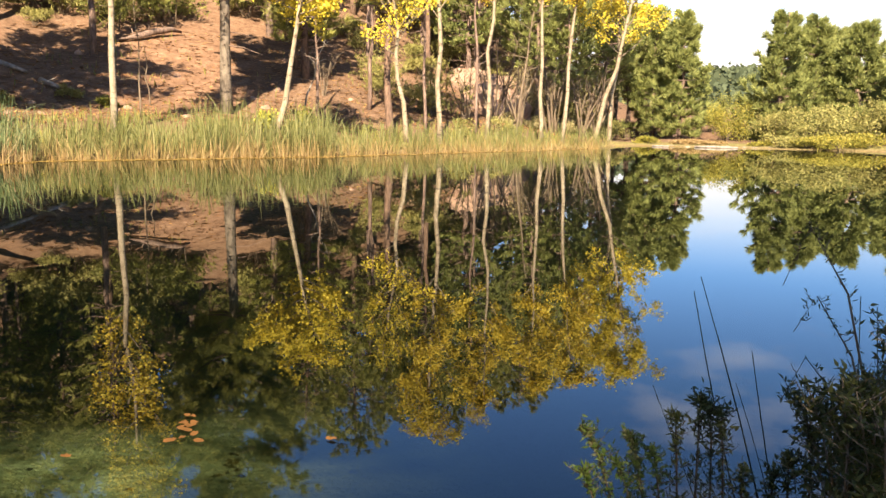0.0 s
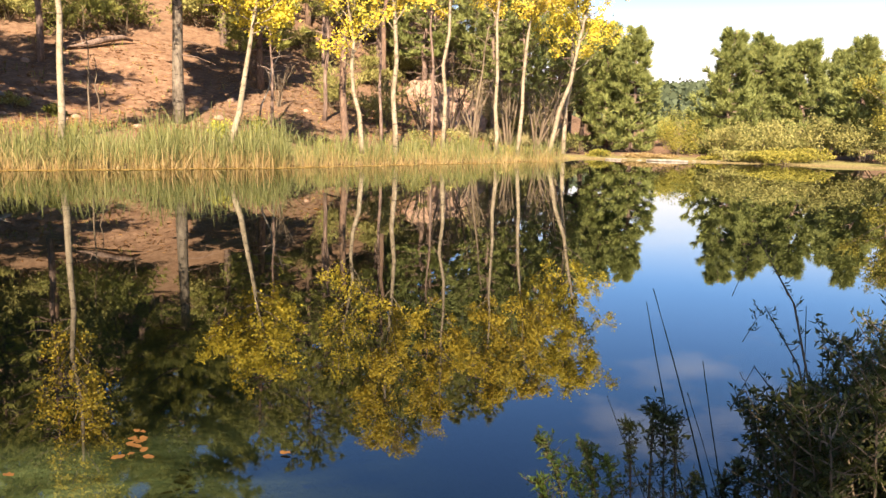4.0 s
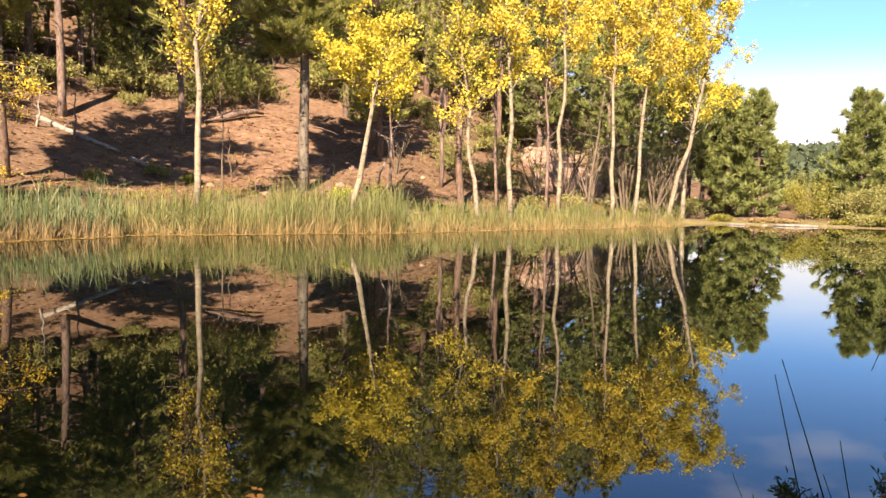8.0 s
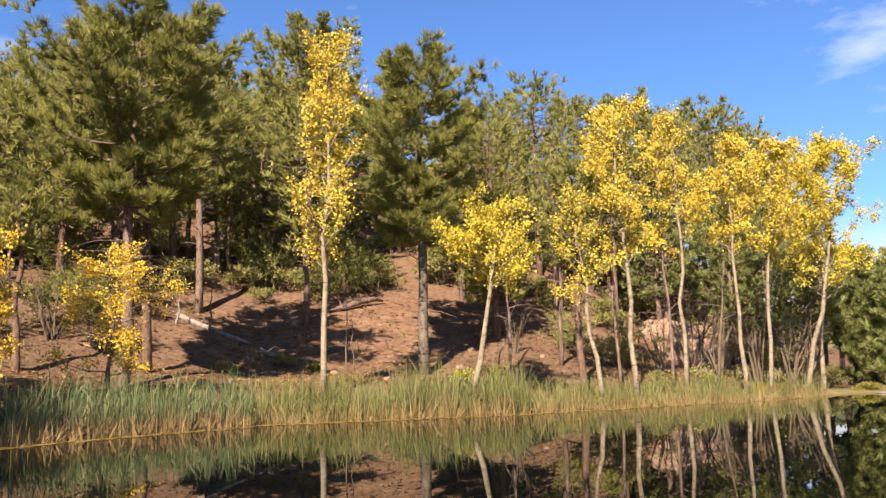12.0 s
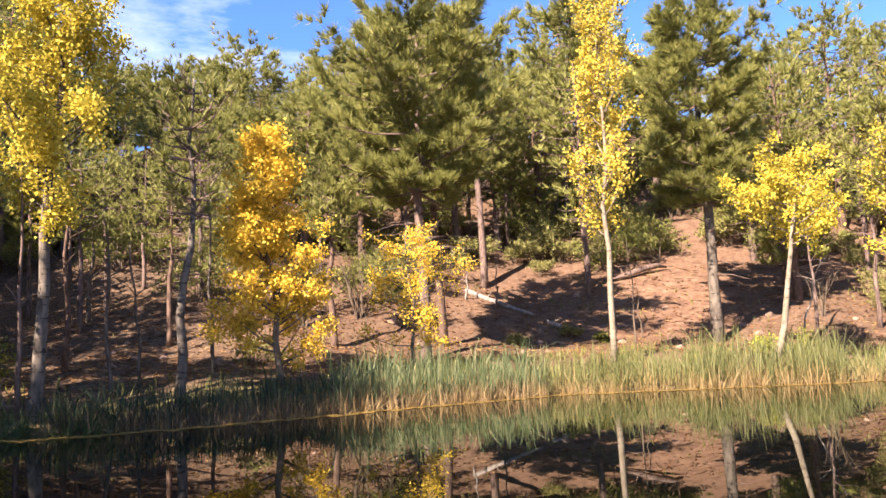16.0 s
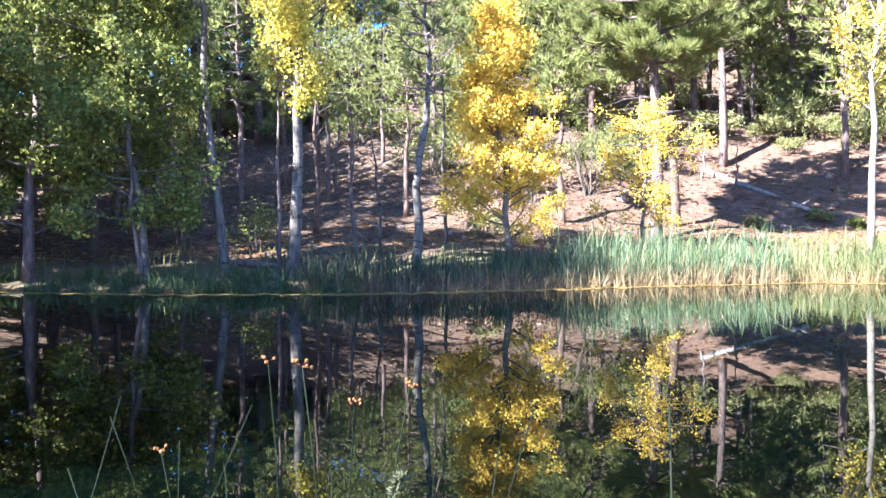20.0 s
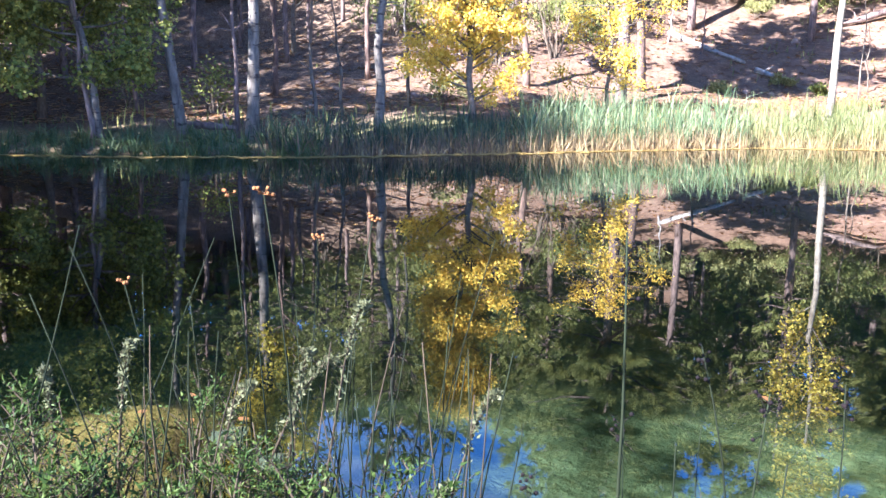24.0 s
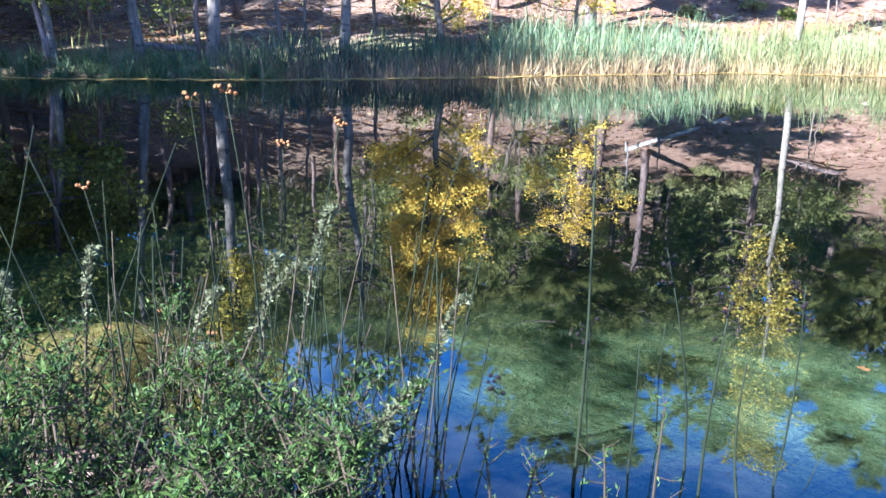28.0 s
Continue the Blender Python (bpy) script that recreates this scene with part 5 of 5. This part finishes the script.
# many thinner stems standing in the weeds
stem_rng = random.Random(71)
for k in range(60):
    az = stem_rng.uniform(45, 76)
    rush(960 + k, az + TURN, stem_rng.uniform(1.5, 1.95), az + TURN + stem_rng.uniform(-4.5, 4.5), stem_rng.uniform(-0.44, -0.22), 1.06, None, "thin brown-green rush stem among the weeds", 0.0028, STALK if k % 3 else STALK_DRY, x=LATER)


def weed(seed, foot, tip, shoots, leaf_mat, leaf, label, flower=None, droop=0.0, dense=9, stem_mat=STALK_DRY, reach=0.14, name="weed"):
    """A leafy weed: a bowed main stem, side shoots with small leaves, maybe a pale flowering tip."""
    rng, gen = random.Random(seed), np.random.default_rng(seed)
    ob = new(name)
    ob.location = foot
    e = Vector(tip) - Vector(foot)
    pts = [Vector((0, 0, -0.03)), e * 0.3 + Vector((0, 0, 0.12 * e.length)), e * 0.65 + Vector((0, 0, (0.12 + droop) * e.length)), e * 0.88 + Vector((0, 0, (0.05 + droop) * e.length)), e]
    v, f = tube(pts, [0.004, 0.0034, 0.0026, 0.0018, 0.001], 5)
    child("stem", mesh_of("stem", v, f, stem_mat, True), ob)
    places, tips, bits = [], [], []
    for i in range(shoots):
        t = 0.12 + 0.8 * (i + rng.random()) / shoots
        c = along(pts, t)
        w = rng.uniform(0, 6.28)
        ln = reach * rng.uniform(0.45, 1.1) * (1.15 - 0.7 * t)
        d = Vector((math.cos(w), math.sin(w), rng.uniform(0.3, 1.3))).normalized() * ln
        bits.append(tube([c, c + d * 0.5 + Vector((0, 0, -0.005)), c + d], [0.0016, 0.0012, 0.0007], 3))
        for j in range(dense):
            places.append(c + d * ((j + rng.random()) / dense))
    for j in range(shoots * 3):
        places.append(along(pts, rng.uniform(0.15, 0.9)))
    bv, bf = join(bits)
    child("shoot", mesh_of("shoot", bv, bf, stem_mat), ob, "", "stuff")
    pl = np.array(places) + gen.normal(size=(len(places), 3)) * 0.004
    child("leaf", quads_mesh("leaf", leaves_at(gen, pl, leaf * 0.8, 0.30, 0.5, 0.5), leaf_mat), ob, "", "stuff")
    if flower:
        n = 230
        ts = gen.uniform(0.4, 1.0, n)
        pl = np.array([along(pts, t) for t in ts]) + gen.normal(size=(n, 3)) * 0.004
        child("flower_spike", quads_mesh("flower_spike", leaves_at(gen, pl, 0.013, 0.5, 0.6, 0.4), flower), ob, "pale grey-green flower spike")
    return tagged(ob, label, "weed", "weeds on the near bank")


near_rng = random.Random(77)


def near_foot(az, r, x=0.0):
    p = beside(az, r, None, x)
    p.z = max(p.z, -0.08)
    return p


# the thick growth to the left of the camera
for k in range(84):
    az = near_rng.uniform(51, 84)
    r = near_rng.uniform(1.05, 1.85) + 0.25 * max(0, (az - 60) / 20)
    p = near_foot(az + TURN, r, LATER)
    h = near_rng.uniform(0.18, 0.42) * (0.9 if az > 52 else 0.75)
    q = p + Vector((near_rng.uniform(-.16, .16), near_rng.uniform(-.1, .16), h))
    weed(1000 + k, p, q, 14, WEED, near_rng.uniform(0.012, 0.022), "leafy green weed with small leaves on the near bank", WEED_PALE if near_rng.random() < 0.1 else None, dense=13, reach=0.13)
for k in range(130):
    az = near_rng.uniform(52, 84)
    p = near_foot(az + TURN, near_rng.uniform(0.75, 1.5), LATER)
    q = p + Vector((near_rng.uniform(-.1, .1), near_rng.uniform(-.08, .1), near_rng.uniform(0.1, 0.22)))
    weed(1700 + k, p, q, 14, WEED, near_rng.uniform(0.012, 0.021), "low leafy green weed covering the near bank", None, dense=11, reach=0.13)
SPIKES = [(58.0, 1.75, 53.4, -0.227), (60.5, 1.75, 57.6, -0.285), (66.5, 1.8, 61.8, -0.325), (48.9, 1.75, 43.4, -0.345), (72.0, 1.9, 70.0, -0.26), (63.5, 1.8, 55.6, -0.30), (75.0, 1.9, 75.6, -0.28)]
for k, (az, r, taz, te) in enumerate(SPIKES):
    weed(1100 + k, near_foot(az + TURN, r, LATER), beside(taz + TURN, r * 0.97, 1.06 + te * r, LATER), 34, WEED_PALE, 0.010, "tall weed with a pale grey-green flowering tip", WEED_PALE, 0.05, 6, STALK_DRY, 0.032)
for k, (az, r, taz, te) in enumerate([(44.5, 1.55, 45.8, -0.56), (41.0, 1.6, 41.8, -0.57), (38.6, 1.6, 37.4, -0.58), (46.5, 1.5, 48.4, -0.52), (36.0, 1.62, 38.0, -0.60), (28.4, 1.62, 28.0, -0.47), (31.8, 1.6, 32.4, -0.55)]):
    weed(1130 + k, near_foot(az + TURN, r, LATER), beside(taz + TURN, r, 1.05 + te * r, LATER), 7, WEED, 0.016, "thin green sprig at the water's edge", None, dense=6, reach=0.1)

# the shrub and the weeds to the right, most with shade put into the leaf colour
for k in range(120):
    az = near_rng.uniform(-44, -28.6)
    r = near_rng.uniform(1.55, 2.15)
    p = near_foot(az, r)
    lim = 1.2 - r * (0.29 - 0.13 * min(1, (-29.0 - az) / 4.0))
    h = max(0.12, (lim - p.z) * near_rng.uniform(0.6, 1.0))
    weed(1200 + k, p, p + Vector((near_rng.uniform(-.16, .14), near_rng.uniform(-.1, .1), h)), 26, WEED_SHADED, near_rng.uniform(0.018, 0.028), "leafy shrub stem on the near bank, coloured dark for shade", None, dense=20, stem_mat=TWIG, reach=0.17)
weed(1240, near_foot(-35, 1.9), spot(-23.7, 1.9, 1.2 - 0.19 * 1.9), 22, WEED_SHADED, 0.016, "shrub stem arching out over the water, coloured dark for shade", None, 0.2, 6, TWIG, 0.05)
weed(1241, near_foot(-35, 1.9), spot(-24.6, 1.9, 1.2 - 0.245 * 1.9), 18, WEED_SHADED, 0.016, "shrub stem arching out over the water, coloured dark for shade", None, 0.16, 6, TWIG, 0.05)
weed(1242, near_foot(-35, 1.9), spot(-24.2, 1.9, 1.2 - 0.33 * 1.9), 10, WEED_SHADED, 0.014, "thin bare shoot arching towards the water", None, 0.2, 3, TWIG, 0.05)
for k, (az, taz, te, mt, fl) in enumerate([(-19.1, -18.9, -0.338, WEED_SHADED, None), (-20.4, -19.6, -0.345, WEED_SHADED, None), (-21.4, -20.3, -0.352, WEED_SHADED, None), (-18.2, -17.2, -0.365, WEED_SHADED, None), (-16.6, -14.0, -0.400, WEED, WEED_PALE), (-15.0, -10.7, -0.398, WEED, WEED_PALE),
                                           (-13.6, -10.6, -0.455, WEED, None), (-17.4, -15.8, -0.42, WEED, None), (-22.6, -22.0, -0.43, WEED_SHADED, None), (-24.0, -24.2, -0.42, WEED_SHADED, None), (-25.4, -25.0, -0.40, WEED_SHADED, None), (-26.6, -26.4, -0.36, WEED_SHADED, None), (-16.0, -13.2, -0.44, WEED, None)]):
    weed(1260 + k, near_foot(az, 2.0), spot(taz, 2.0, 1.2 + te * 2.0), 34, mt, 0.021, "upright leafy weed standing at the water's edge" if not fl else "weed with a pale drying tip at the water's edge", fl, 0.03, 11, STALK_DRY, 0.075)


def floating_leaf(seed, az, r, size, material):
    rng = random.Random(seed)
    n = 10
    verts = [(0, 0, 0.004)]
    for i in range(n):
        w = 2 * math.pi * i / n
        k = size * 0.5 * (1.15 if i == 0 else 0.8 + 0.2 * abs(math.cos(w))) * rng.uniform(0.9, 1.1)
        verts.append((math.cos(w) * k, math.sin(w) * k * 0.8, 0.002 + rng.uniform(0, 0.006)))
    faces = [(0, 1 + i, 1 + (i + 1) % n) for i in range(n)]
    me = mesh_of("floating_leaf", verts, faces, material, True)
    ob = new("floating_leaf", me)
    ob.matrix_basis = Matrix.Translation(spot(az, r, 0.003)) @ Matrix.Rotation(rng.uniform(0, 6.28), 4, "Z")
    return tagged(ob, "yellow fallen leaf floating on the pond", "leaf", "floating leaves")


leaf_rng = random.Random(88)
for k in range(15):
    floating_leaf(1400 + k, 18.6 + leaf_rng.gauss(0, 0.48), 3.05 + leaf_rng.gauss(0, 0.07), leaf_rng.uniform(0.028, 0.05), FALLEN)
for k, (az, r) in enumerate([(8.3, 2.84), (26.7, 2.94), (16.8, 8.5), (33.5, 3.4), (45, 7), (10, 12), (-6, 15), (2, 20), (52, 12), (-15, 9), (67.0, 3.3), (70.0, 3.35), (72.5, 3.5), (69.5, 3.6)]):
    floating_leaf(1440 + k, az, r, 0.04, FALLEN)
stand(boulder(1500, 0.2, PALE_ROCK, "pale stone in the shallows by the near bank", "stone", "", 0.5), 67.5, 3.5, sink=0.0)
stand(boulder(1501, 0.16, PALE_ROCK, "small pale stone in the shallows", "stone", "", 0.5), 65.5, 3.3, sink=0.0)


def overhang():
    """A young poplar on the near bank whose lowest limb hangs its last leaves over the water."""
    rng, gen = random.Random(1600), np.random.default_rng(1600)
    foot = beside(139, 2.9)
    ob = new("poplar_sapling")
    ob.location = foot
    stem = bent((0, 0, -0.1), (-0.3, 0.1, 3.4), 6, rng, 0.05)
    v, f = tube(stem, [0.036 * (1 - 0.12 * i) for i in range(7)], 8, rng, 0.06)
    child("trunk", mesh_of("trunk", v, f, GREY_BARK, True), ob)
    end = Vector((-1.50, 0.37, 1.56)) - foot
    a = along(stem, 0.62)
    pts = [a, a.lerp(end, 0.4) + Vector((0, 0, 0.16)), a.lerp(end, 0.8) + Vector((0, 0, 0.13)), end + Vector((0, 0, 0.05))]
    v, f = tube(pts, [0.012, 0.009, 0.005, 0.003], 6)
    child("limb", mesh_of("limb", v, f, GREY_BARK, True), ob)
    places = np.array([along(pts, t) for t in gen.uniform(0.82, 1.0, 14)]) + gen.normal(size=(14, 3)) * 0.012
    child("leaves", quads_mesh("leaves", leaves_at(gen, places, 0.055, 0.7, -0.9, 0.3), YELLOW), ob, "yellow hanging leaves", "stuff")
    return tagged(ob, "young poplar on the near bank with a few yellow leaves", "sapling")


overhang()
